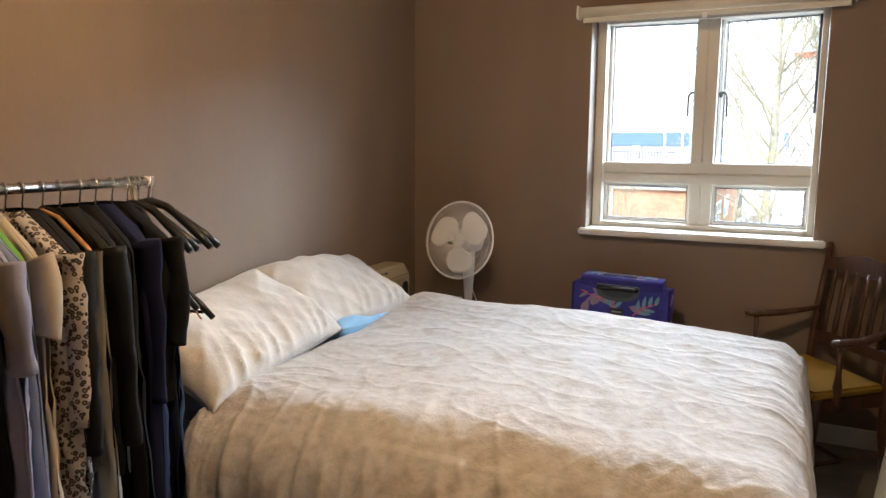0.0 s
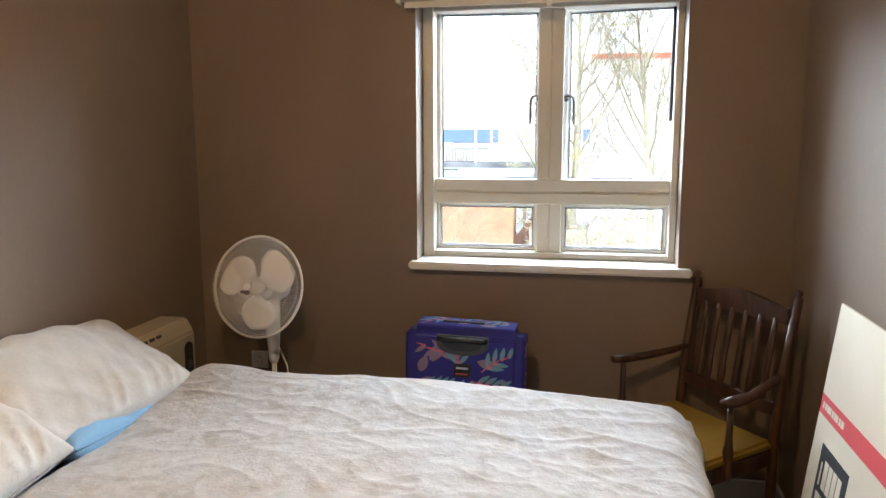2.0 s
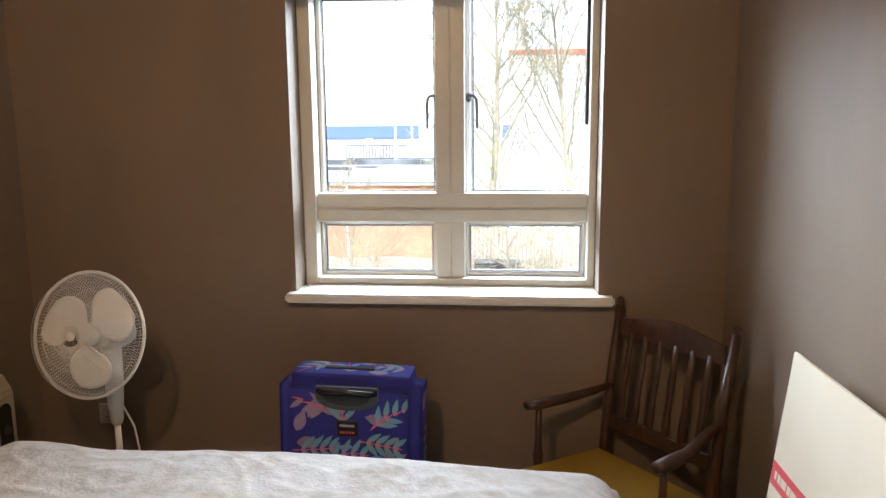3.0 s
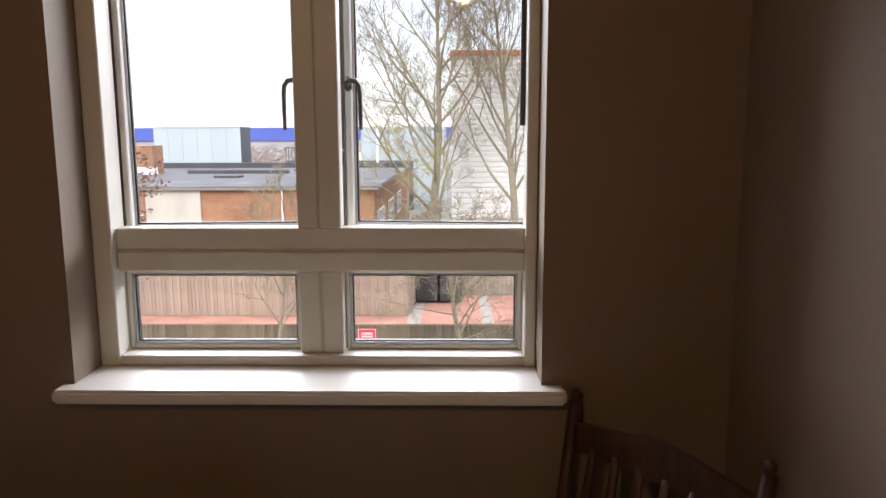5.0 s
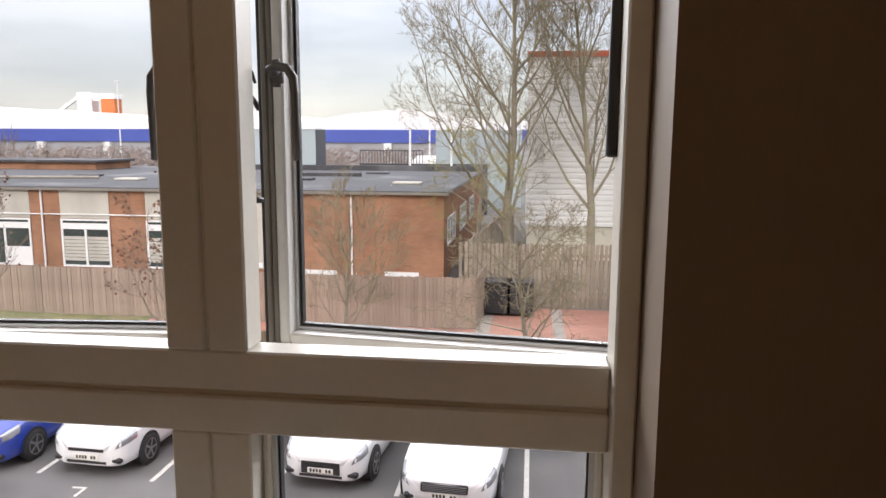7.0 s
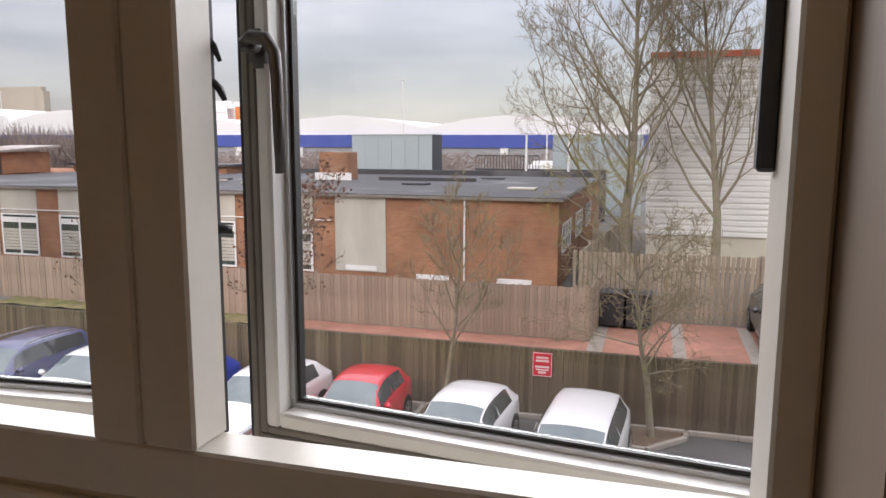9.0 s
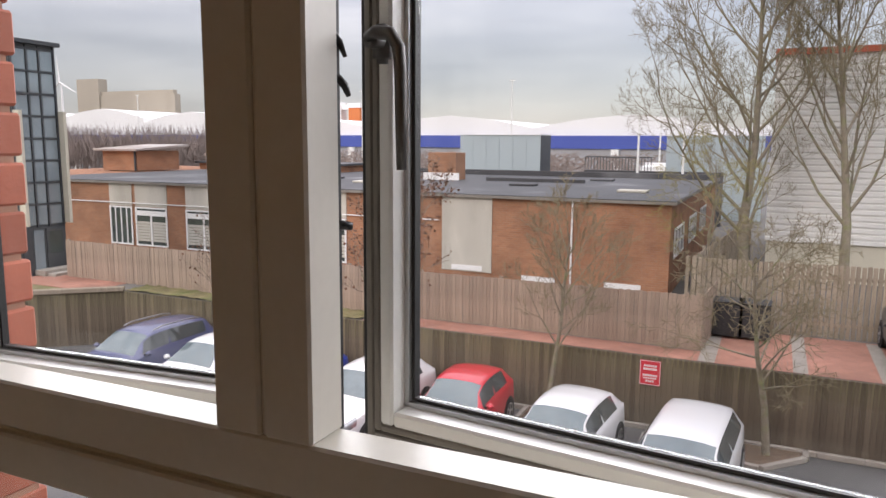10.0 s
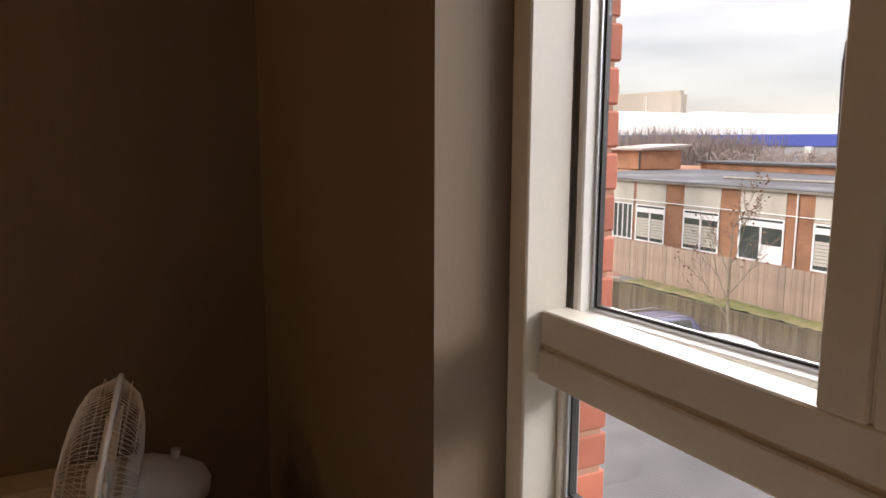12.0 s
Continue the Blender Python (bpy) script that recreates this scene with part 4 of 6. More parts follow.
def garment(y, name, label, material, length, wide=0.42, thick=0.055, hem=None, sleeves=0.0, drop=0.11, turn=0.0, seed=1, waist=None, folded=False):
    """A garment on its hanger: the shell of the body, widening to a wavy hem, with sleeves hanging from the shoulders."""
    t = thing(name, label, "clothing", at=(RX, y, RZ), turn=turn, group="clothes on the rail")
    hem = hem or wide
    top = -0.052
    n, m = 56, 44

    def f(u, v):
        a = 2 * math.pi * u
        ca, sa = math.cos(a), math.sin(a)
        if folded:
            w = wide / 2 * (1 - 0.05 * v)
            z = top - drop * 0.9 - length * v
        else:
            w = (0.06 + (wide / 2 - 0.06) * min(1, v / 0.10)) if v < 0.10 else (wide / 2 + (hem / 2 - wide / 2) * (v - 0.10) / 0.9)
            z = top - drop * min(1, v / 0.10) * (abs(ca) ** 1.2 if v < 0.10 else 1) - length * max(0, v - 0.10) / 0.9 if v >= 0.10 else top - drop * (v / 0.10) * abs(ca)
            if v >= 0.10:
                z = top - drop * (abs(ca) * (1 - min(1, (v - 0.1) / 0.15)) + min(1, (v - 0.1) / 0.15)) - (length - drop) * (v - 0.10) / 0.9
        fall = min(1.0, v * 2.5)
        pleat = math.sin(ca * 9 + seed * 2.1 + 0.5 * noise.noise(Vector((ca, v * 1.5, seed)))) * 0.5 + noise.noise(Vector((ca * 3.0 + seed * 7.3, sa * 0.5, v * 0.9 + seed))) * 1.1 + noise.noise(Vector((ca * 9 + seed * 3.1, sa, v * 1.6))) * 0.45
        th = thick / 2 * (0.75 + 0.25 * min(1, v * 4))
        yy = math.copysign(abs(sa) ** 0.7, sa) * th + pleat * thick * 0.36 * fall
        crease = 1 - abs(noise.noise(Vector((ca * 6.0 + 2.5 * v + seed * 2.7, v * 3.0 - ca * 1.5, seed * 1.9))))
        yy += math.copysign(thick * 0.22 * crease ** 6 * fall, sa)
        xx = math.copysign(abs(ca) ** 0.8, ca) * w * (1 + 0.06 * noise.noise(Vector((v * 1.2, seed * 3.3, 0.5))) * fall) + 0.006 * noise.noise(Vector((v * 9, seed * 5.1, sa * 2))) * fall
        return Vector((xx, yy, z + 0.012 * noise.noise(Vector((ca * 3, seed, 0))) * v))

    bm = grid(bmesh.new(), n, m, f)
    bmesh.ops.remove_doubles(bm, verts=bm.verts, dist=0.0006)
    ob = part("body", bm, material, t, smooth=True)
    if sleeves:
        for s in (-1, 1):
            pts, rad = [], []
            for i in range(25):
                q = i / 24
                pts.append((s * (wide / 2 - 0.020 + 0.035 * math.sin(q * 1.8) - 0.012 * q), 0.010 * math.sin(q * 3 + seed), top - drop + 0.015 - sleeves * q))
                rad.append(0.034 + 0.022 * (1 - q) ** 1.5 + 0.012 * q * (1 if sleeves < 0.3 else 0))
            b2 = tube(bmesh.new(), pts, rad, 14)
            for v in b2.verts:
                v.co.y = v.co.y * 0.55 + 0.008 * noise.noise(v.co * 12 + Vector((seed, 0, 0)))
                v.co.x += 0.010 * noise.noise(Vector((v.co.x * 6, v.co.y * 8, v.co.z * 9)) + Vector((0, seed, 3))) + 0.004 * noise.noise(v.co * 30 + Vector((seed, 0, 5)))
            part("sleeve", b2, material, t, smooth=True)
    return t


def leopard():
    m, nt, p = nodes_of("leopard_print_cotton")
    co = nt.nodes.new("ShaderNodeTexCoord")
    vo = nt.nodes.new("ShaderNodeTexVoronoi")
    vo.inputs["Scale"].default_value = 70
    wob = nt.nodes.new("ShaderNodeTexNoise")
    wob.inputs["Scale"].default_value = 90
    ad = nt.nodes.new("ShaderNodeMath")
    ad.operation = "MULTIPLY_ADD"
    ad.inputs[1].default_value = 0.35
    nt.links.new(co.outputs["Object"], vo.inputs["Vector"])
    nt.links.new(co.outputs["Object"], wob.inputs["Vector"])
    nt.links.new(wob.outputs["Fac"], ad.inputs[0])
    nt.links.new(vo.outputs["Distance"], ad.inputs[2])
    ramp = nt.nodes.new("ShaderNodeValToRGB")
    r = ramp.color_ramp
    r.elements[0].position, r.elements[0].color = 0.34, (0.24, 0.17, 0.11, 1)
    r.elements[1].position, r.elements[1].color = 0.68, (0.42, 0.37, 0.33, 1)
    for pos, c in ((0.42, (0.025, 0.02, 0.018, 1)), (0.60, (0.03, 0.025, 0.02, 1))):
        e = r.elements.new(pos)
        e.color = c
    r.interpolation = "LINEAR"
    nt.links.new(ad.outputs["Value"], ramp.inputs["Fac"])
    nt.links.new(ramp.outputs["Color"], p.inputs["Base Color"])
    p.inputs["Roughness"].default_value = 0.85
    return m


def clothes():
    blk = cloth("black_cotton", (0.008, 0.008, 0.009))
    blk2 = cloth("black_leather", (0.009, 0.009, 0.009), rough=0.5)
    specs = [
        (0.70, "shirt", "pink checked cotton shirt hanging on the rail", cloth("pink_check", (0.52, 0.32, 0.32), (0.60, 0.46, 0.44)), 0.86, 0.44, 0.06, 0.46, 0.5),
        (0.735, "top", "mustard yellow short-sleeved top on a hanger", cloth("yellow_cotton", (0.50, 0.30, 0.02)), 0.62, 0.45, 0.06, 0.48, 0.16),
        (0.775, "dress", "black patterned dress hanging on the rail", cloth("black_floral", (0.010, 0.010, 0.011), (0.08, 0.065, 0.055), lo=0.6, hi=0.7), 1.05, 0.42, 0.055, 0.46, 0.0),
        (0.822, "shirt", "pale lavender cotton shirt hanging on the rail", cloth("lavender_cotton", (0.27, 0.27, 0.37)), 0.78, 0.48, 0.045, 0.54, 0.24),
        (0.845, "shirt", "light blue cotton shirt hanging on the rail", cloth("light_blue_cotton", (0.20, 0.24, 0.37)), 0.98, 0.44, 0.035, 0.50, 0.0),
        (0.872, "top", "grass green cotton top hanging on the rail", cloth("green_cotton", (0.16, 0.36, 0.08)), 0.66, 0.39, 0.03, 0.40, 0.0),
        (0.905, "top", "cream cotton top hanging on the rail", cloth("cream_cotton", (0.42, 0.36, 0.28)), 0.70, 0.44, 0.04, 0.47, 0.18),
        (0.955, "shirt", "leopard-print cotton shirt hanging on the rail", leopard(), 0.74, 0.45, 0.06, 0.48, 0.42),
        (1.00, "jacket", "dark charcoal jacket hanging on the rail", cloth("charcoal_wool", (0.014, 0.014, 0.015)), 0.66, 0.46, 0.075, 0.45, 0.5),
        (1.055, "trousers", "light grey trousers folded over a hanger", cloth("grey_marl", (0.25, 0.245, 0.225)), 0.98, 0.44, 0.05, 0.46, 0.0),
        (1.105, "jacket", "black leather jacket hanging on the rail", blk2, 0.70, 0.46, 0.08, 0.45, 0.52),
        (1.165, "dress", "long black dress hanging on the rail", blk, 1.12, 0.42, 0.06, 0.46, 0.0),
        (1.215, "dress", "long navy dress hanging on the rail", cloth("navy_cotton", (0.008, 0.010, 0.032)), 1.10, 0.40, 0.07, 0.44, 0.45),
        (1.27, "top", "black cotton top hanging on the rail", blk, 0.56, 0.43, 0.06, 0.42, 0.3),
        (1.325, "jeans", "dark blue denim jeans folded over a hanger", cloth("dark_denim", (0.010, 0.018, 0.040)), 0.80, 0.36, 0.06, 0.36, 0.0),
    ]
    rnd = random.Random(7)
    for k, (y, name, label, m, ln, w, th, hem, sl) in enumerate(specs):
        fold = name in ("trousers", "jeans")
        turn = rnd.uniform(-5, 5)
        garment(y, name, label, m, ln, w, th, hem, sl, turn=turn, seed=k + 1, folded=fold, drop=0.30 if name == "jeans" else 0.11)
        hanger(y, M_HANGER if k % 3 else M_PINE, "black plastic clothes hanger" if k % 3 else "pale pine clothes hanger", w - 0.05, thick=0.0075, turn=turn)
    # empty hangers at the end of the rail
    for y, turn, wide in ((1.345, 8, 0.44), (1.365, -6, 0.45), (1.40, 14, 0.46), (1.415, 4, 0.43)):
        hanger(y, M_HANGER, "empty black plastic clothes hanger", wide, 0.13, 0.013, turn)
    for y, low in ((1.33, 0.16), (1.39, 0.20)):
        t = hanger(y, M_HANGER, "empty black hanger hooked below the others", 0.46, 0.14, 0.011, 6, low)
    hanger(1.375, M_COPPER, "thin copper wire clothes hanger", 0.42, 0.16, 0.0032, 3, 0.18)


clothes()


def floor_clutter():
    t = thing("cardboard_box", "small open brown cardboard box on the carpet", "box", at=(-1.86, 1.50, 0.0), turn=12)
    for a in ((-0.16, -0.11, 0.0, 0.16, 0.11, 0.005), (-0.16, -0.11, 0.005, -0.155, 0.11, 0.2), (0.155, -0.11, 0.005, 0.16, 0.11, 0.2), (-0.155, -0.11, 0.005, 0.155, -0.105, 0.2), (-0.155, 0.105, 0.005, 0.155, 0.11, 0.2)):
        part("panel", bx(*a), M_BROWN_CARD, t)
    for x, y, h in ((-0.1, -0.04, 0.25), (-0.03, 0.03, 0.22), (-0.11, 0.06, 0.23)):
        r = thing("paper_roll", "cream paper roll standing in a cardboard box", "paper roll", at=(-1.86 + x, 1.50 + y, 0.005))
        bm = lathe(bmesh.new(), [(0.03, 0.0), (0.03, h), (0.022, h), (0.022, h - 0.08)], 18)
        part("roll", bm, M_CARD, r, smooth=False)


floor_clutter()

# ---- outside: materials ----
M_ASPHALT = mat("worn_grey_asphalt", (0.085, 0.083, 0.082), 0.7, vary=0.22, scale=0.8, fine=40, bump=0.4, dist=0.01, second=(0.14, 0.135, 0.13), lo=0.45, hi=0.7)
M_LINE = mat("worn_white_line_paint", (0.52, 0.51, 0.47), 0.7, vary=0.25, scale=6, fine=50, bump=0.2)
M_KERB = mat("concrete_kerb", (0.32, 0.29, 0.25), 0.85, vary=0.2, scale=4, fine=60, bump=0.3, per_object=0.12)
M_SOIL = mat("leafy_brown_soil", (0.13, 0.085, 0.055), 0.95, vary=0.5, scale=14, fine=90, bump=0.8, dist=0.03)
M_FENCE = mat("weathered_grey_brown_boards", (0.33, 0.255, 0.20), 0.9, vary=0.3, scale=3, fine=30, bump=0.4, stretch=(6, 6, 0.6), per_object=0.12, second=(0.20, 0.17, 0.12), lo=0.5, hi=0.7)
M_FENCE2 = mat("pale_weathered_boards", (0.30, 0.25, 0.19), 0.9, vary=0.25, scale=3, fine=30, bump=0.4, stretch=(6, 6, 0.6), per_object=0.18)
M_PALE_BOARD = mat("damp_dark_timber_planks", (0.125, 0.098, 0.068), 0.8, vary=0.5, scale=2.2, fine=26, bump=0.4, stretch=(5, 5, 0.35), per_object=0.28, second=(0.135, 0.14, 0.05), lo=0.48, hi=0.68)
M_ROOF = mat("wet_grey_felt_roof", (0.050, 0.051, 0.055), 0.62, vary=0.3, scale=0.5, fine=5, bump=0.2, second=(0.15, 0.15, 0.155), lo=0.56, hi=0.66, mix=0.8)
M_PANEL = mat("stained_pale_panel", (0.48, 0.46, 0.40), 0.75, vary=0.14, scale=1.2, fine=14, bump=0.15, stretch=(1, 1, 0.4), second=(0.36, 0.34, 0.29), lo=0.5, hi=0.75)
M_FASCIA = mat("weathered_grey_fascia", (0.20, 0.185, 0.16), 0.8, vary=0.2, scale=1.5, bump=0.1)
M_UPVC = mat("white_window_plastic", (0.75, 0.75, 0.74), 0.4, vary=0.04, bump=0.03)
M_DARKGLASS = mat("dark_window_glass", (0.05, 0.065, 0.06), 0.08, vary=0.3, scale=1.5, bump=0.0, spec=0.8)
M_WHITECLAD = mat("white_corrugated_cladding", (0.74, 0.74, 0.71), 0.55, vary=0.06, scale=0.8, fine=18, bump=0.06)
M_REDTRIM = mat("brick_red_trim", (0.48, 0.10, 0.05), 0.6, vary=0.1)
M_CREAMWALL = mat("cream_rendered_plinth", (0.55, 0.52, 0.42), 0.8, vary=0.1, scale=1.0, bump=0.15)
M_GREYCLAD = mat("pale_blue_grey_cladding", (0.35, 0.41, 0.425), 0.6, vary=0.06, scale=0.4, fine=12, bump=0.05, stretch=(4, 4, 0.3), per_object=0.04)
M_WAREHOUSE = mat("grey_warehouse_wall", (0.33, 0.33, 0.34), 0.7, vary=0.08, scale=0.3, bump=0.05)
M_BLUEBAND = mat("royal_blue_fascia", (0.055, 0.09, 0.36), 0.5, vary=0.06, scale=0.3, bump=0.02)
M_WHITEROOF = mat("white_warehouse_roof", (0.80, 0.80, 0.79), 0.6, vary=0.06, scale=0.12, bump=0.03)
M_SILO = mat("tan_concrete_silo", (0.36, 0.32, 0.26), 0.85, vary=0.1, scale=0.15, fine=2, bump=0.1, stretch=(2, 2, 0.3))
M_HEDGE = mat("bare_brown_woodland", (0.25, 0.20, 0.175), 0.95, vary=0.4, scale=0.6, fine=6, bump=0.3)
M_BARK = mat("pale_grey_green_bark", (0.23, 0.20, 0.15), 0.9, vary=0.3, scale=8, fine=50, bump=0.5, second=(0.20, 0.21, 0.10), lo=0.5, hi=0.7)
M_TWIG = mat("brown_twigs", (0.17, 0.135, 0.105), 0.9, vary=0.25, scale=4, bump=0.0)
M_YTWIG = mat("olive_yellow_twigs", (0.27, 0.24, 0.09), 0.9, vary=0.25, scale=4, bump=0.0)
M_OLIVETWIG = mat("olive_grey_twigs", (0.20, 0.17, 0.105), 0.9, vary=0.3, scale=3, bump=0.0)
M_DEADLEAF = mat("dead_brown_leaves", (0.16, 0.085, 0.055), 0.9, vary=0.4, scale=12, bump=0.1)
M_TANK = mat("heap_black", (0.03, 0.032, 0.035), 0.6, vary=0.2)
M_DARKFRAME = mat("anthracite_window_frame", (0.045, 0.052, 0.058), 0.5, vary=0.1, bump=0.03)
# Stair tower panes: the pale base colour imitates the sky's reflection.
M_SKYGLASS = mat("glass_painted_sky_reflection", (0.28, 0.34, 0.37), 0.08, 0.35, vary=0.25, scale=0.8, bump=0.0)


M_HUTROOF = mat("pale_lichened_sheet_roof", (0.34, 0.29, 0.26), 0.75, vary=0.2, scale=0.9, fine=8, bump=0.2, second=(0.46, 0.44, 0.42), lo=0.5, hi=0.7)
M_MOSS = mat("mossy_earth", (0.17, 0.14, 0.07), 0.95, vary=0.4, scale=3, fine=30, bump=0.6, dist=0.02, second=(0.11, 0.12, 0.04), lo=0.4, hi=0.65)


def brick_mat(name, a, b, mortar, scale=1.0, ground=False):
    """Courses of brick in a running bond, at true size."""
    m, nt, p = nodes_of(name)
    co = nt.nodes.new("ShaderNodeTexCoord")
    sp = nt.nodes.new("ShaderNodeSeparateXYZ")
    nt.links.new(co.outputs["Object"], sp.inputs["Vector"])
    cb = nt.nodes.new("ShaderNodeCombineXYZ")
    if ground:
        nt.links.new(sp.outputs["X"], cb.inputs["X"])
        nt.links.new(sp.outputs["Y"], cb.inputs["Y"])
    else:
        ad = nt.nodes.new("ShaderNodeMath")
        nt.links.new(sp.outputs["X"], ad.inputs[0])
        nt.links.new(sp.outputs["Y"], ad.inputs[1])
        nt.links.new(ad.outputs["Value"], cb.inputs["X"])
        nt.links.new(sp.outputs["Z"], cb.inputs["Y"])
    br = nt.nodes.new("ShaderNodeTexBrick")
    br.inputs["Scale"].default_value = 1.0
    br.inputs["Brick Width"].default_value, br.inputs["Row Height"].default_value = 0.225 * scale, (0.1125 if ground else 0.075) * scale
    br.inputs["Mortar Size"].default_value = 0.007
    br.inputs["Color1"].default_value, br.inputs["Color2"].default_value, br.inputs["Mortar"].default_value = (*a, 1), (*b, 1), (*mortar, 1)
    nt.links.new(cb.outputs["Vector"], br.inputs["Vector"])
    no = nt.nodes.new("ShaderNodeTexNoise")
    no.inputs["Scale"].default_value, no.inputs["Detail"].default_value = 0.9, 8
    nt.links.new(co.outputs["Object"], no.inputs["Vector"])
    mr = nt.nodes.new("ShaderNodeMapRange")
    mr.inputs["From Min"].default_value, mr.inputs["From Max"].default_value = 0.3, 0.7
    mr.inputs["To Min"].default_value, mr.inputs["To Max"].default_value = 0.72, 1.22
    nt.links.new(no.outputs["Fac"], mr.inputs["Value"])
    hs = nt.nodes.new("ShaderNodeHueSaturation")
    nt.links.new(br.outputs["Color"], hs.inputs["Color"])
    nt.links.new(mr.outputs["Result"], hs.inputs["Value"])
    nt.links.new(hs.outputs["Color"], p.inputs["Base Color"])
    bu = nt.nodes.new("ShaderNodeBump")
    bu.inputs["Strength"].default_value, bu.inputs["Distance"].default_value, bu.invert = 0.5, 0.01, True
    nt.links.new(br.outputs["Fac"], bu.inputs["Height"])
    nt.links.new(bu.outputs["Normal"], p.inputs["Normal"])
    p.inputs["Roughness"].default_value = 0.85
    return m


M_BRICK = brick_mat("orange_brown_brickwork", (0.36, 0.165, 0.085), (0.29, 0.125, 0.065), (0.30, 0.22, 0.16))
M_PAVER = brick_mat("red_brick_paving", (0.40, 0.185, 0.13), (0.32, 0.145, 0.105), (0.25, 0.165, 0.125), ground=True)
M_REDBRICK = mat("smooth_red_brick", (0.38, 0.115, 0.07), 0.8, vary=0.2, scale=14, fine=120, bump=0.4, per_object=0.18)
M_MORTAR = mat("red_brown_mortar", (0.36, 0.19, 0.13), 0.95, vary=0.12, scale=20, bump=0.4)

# ---- outside: ground ----
ZG, ZT = -5.0, -3.24
setting("ground", bx(-700, -40, ZG - 0.2, 700, 1500, ZG), M_ASPHALT, "grey asphalt of the car park, reaching the horizon", "ground")


def terrace():
    bm = bmesh.new()
    box(bm, -300, 20.62, ZG, 300, 400, ZT)
    setting("terrace", bm, mat("terrace_tarmac", (0.13, 0.125, 0.115), 0.9, vary=0.25, scale=0.5, fine=12, bump=0.3), "raised tarmac ground behind the retaining wall", "ground")
    bm = bmesh.new()
    box(bm, -10.5, 20.63, ZT, 5.5, 21.50, ZT + 0.006)
    box(bm, -1.40, 21.50, ZT, 5.5, 24.1, ZT + 0.006)
    setting("pavement", bm, M_PAVER, "red brick paving along the retaining wall", "pavement")
    def mossy(u, v):
        x, y = -19.6 + 9.05 * u, 20.60 + 0.92 * v
        return Vector((x, y, ZT + 0.03 + 0.05 * noise.noise(Vector((x * 1.3, y * 3, 0))) + 0.04 * noise.noise(Vector((x * 5, y * 7, 2)))))
    setting("verge", grid(bmesh.new(), 160, 12, mossy), M_MOSS, "mossy brown verge on top of the wall", "verge")
    bm = bmesh.new()
    box(bm, -1.55, 20.63, ZT + 0.006, -1.18, 23.7, ZT + 0.011)
    box(bm, 0.45, 20.63, ZT + 0.006, 0.75, 24.0, ZT + 0.011)
    box(bm, 2.15, 20.63, ZT + 0.006, 2.45, 24.0, ZT + 0.011)
    setting("paving_band", bm, M_KERB, "grey paving bands across the red bricks", "pavement")


terrace()


def parking():
    bm = bmesh.new()
    for k in range(12):
        x = -0.15 - 2.44 * k
        box(bm, x - 0.05, 15.7 + 0.05 * (k % 3), ZG, x + 0.05, 20.2, ZG + 0.004)
    setting("parking_lines", bm, M_LINE, "worn white parking bay lines on asphalt", "road marking")
    bm = bmesh.new()
    for k in range(10):
        x = -1.4 - 2.44 * k
        box(bm, x - 0.13, 15.25, ZG, x + 0.16, 15.31, ZG + 0.004)
        box(bm, x + 0.10, 14.95, ZG, x + 0.16, 15.25, ZG + 0.004)
    setting("bay_numbers", bm, M_LINE, "worn white bay marks on asphalt", "road marking")
    for x0, x1, x2 in ((-0.75, -0.1, 0.75), (-5.5, -5.0, -4.4), (-15.1, -14.6, -13.6)):
        t = thing("planter_bed", "brown leafy soil bed edged with concrete kerbs", "planting bed")
        ring = [(x0, 20.5), (x0, 19.3), (x1, 19.2), (x2, 20.1), (x2, 20.5)]
        part("soil", prism(bmesh.new(), ring, ZG, ZG + 0.07), M_SOIL, t)
        for (ax, ay), (bx_, by) in zip(ring, ring[1:]):
            ln, ang = math.hypot(bx_ - ax, by - ay), math.degrees(math.atan2(by - ay, bx_ - ax))
            n = max(1, int(ln / 0.7))
            for i in range(n):
                part("kerb", bx(ln * i / n, -0.11, 0, ln * (i + 1) / n - 0.008, 0.012, 0.12, bevel=0.014, m=pose(ax, ay, ZG, 0, 0, ang)), M_KERB, t)
    foot = thing("kerb_line", "pale concrete kerb along the foot of the planks", "kerb", kind="structure")
    for k in range(30):
        part("kerb", bx(-19.0 + 0.91 * k, 20.38, ZG, -18.098 + 0.91 * k, 20.49, ZG + 0.12, bevel=0.012), M_KERB, foot)


parking()

# ---- our own outer wall ----


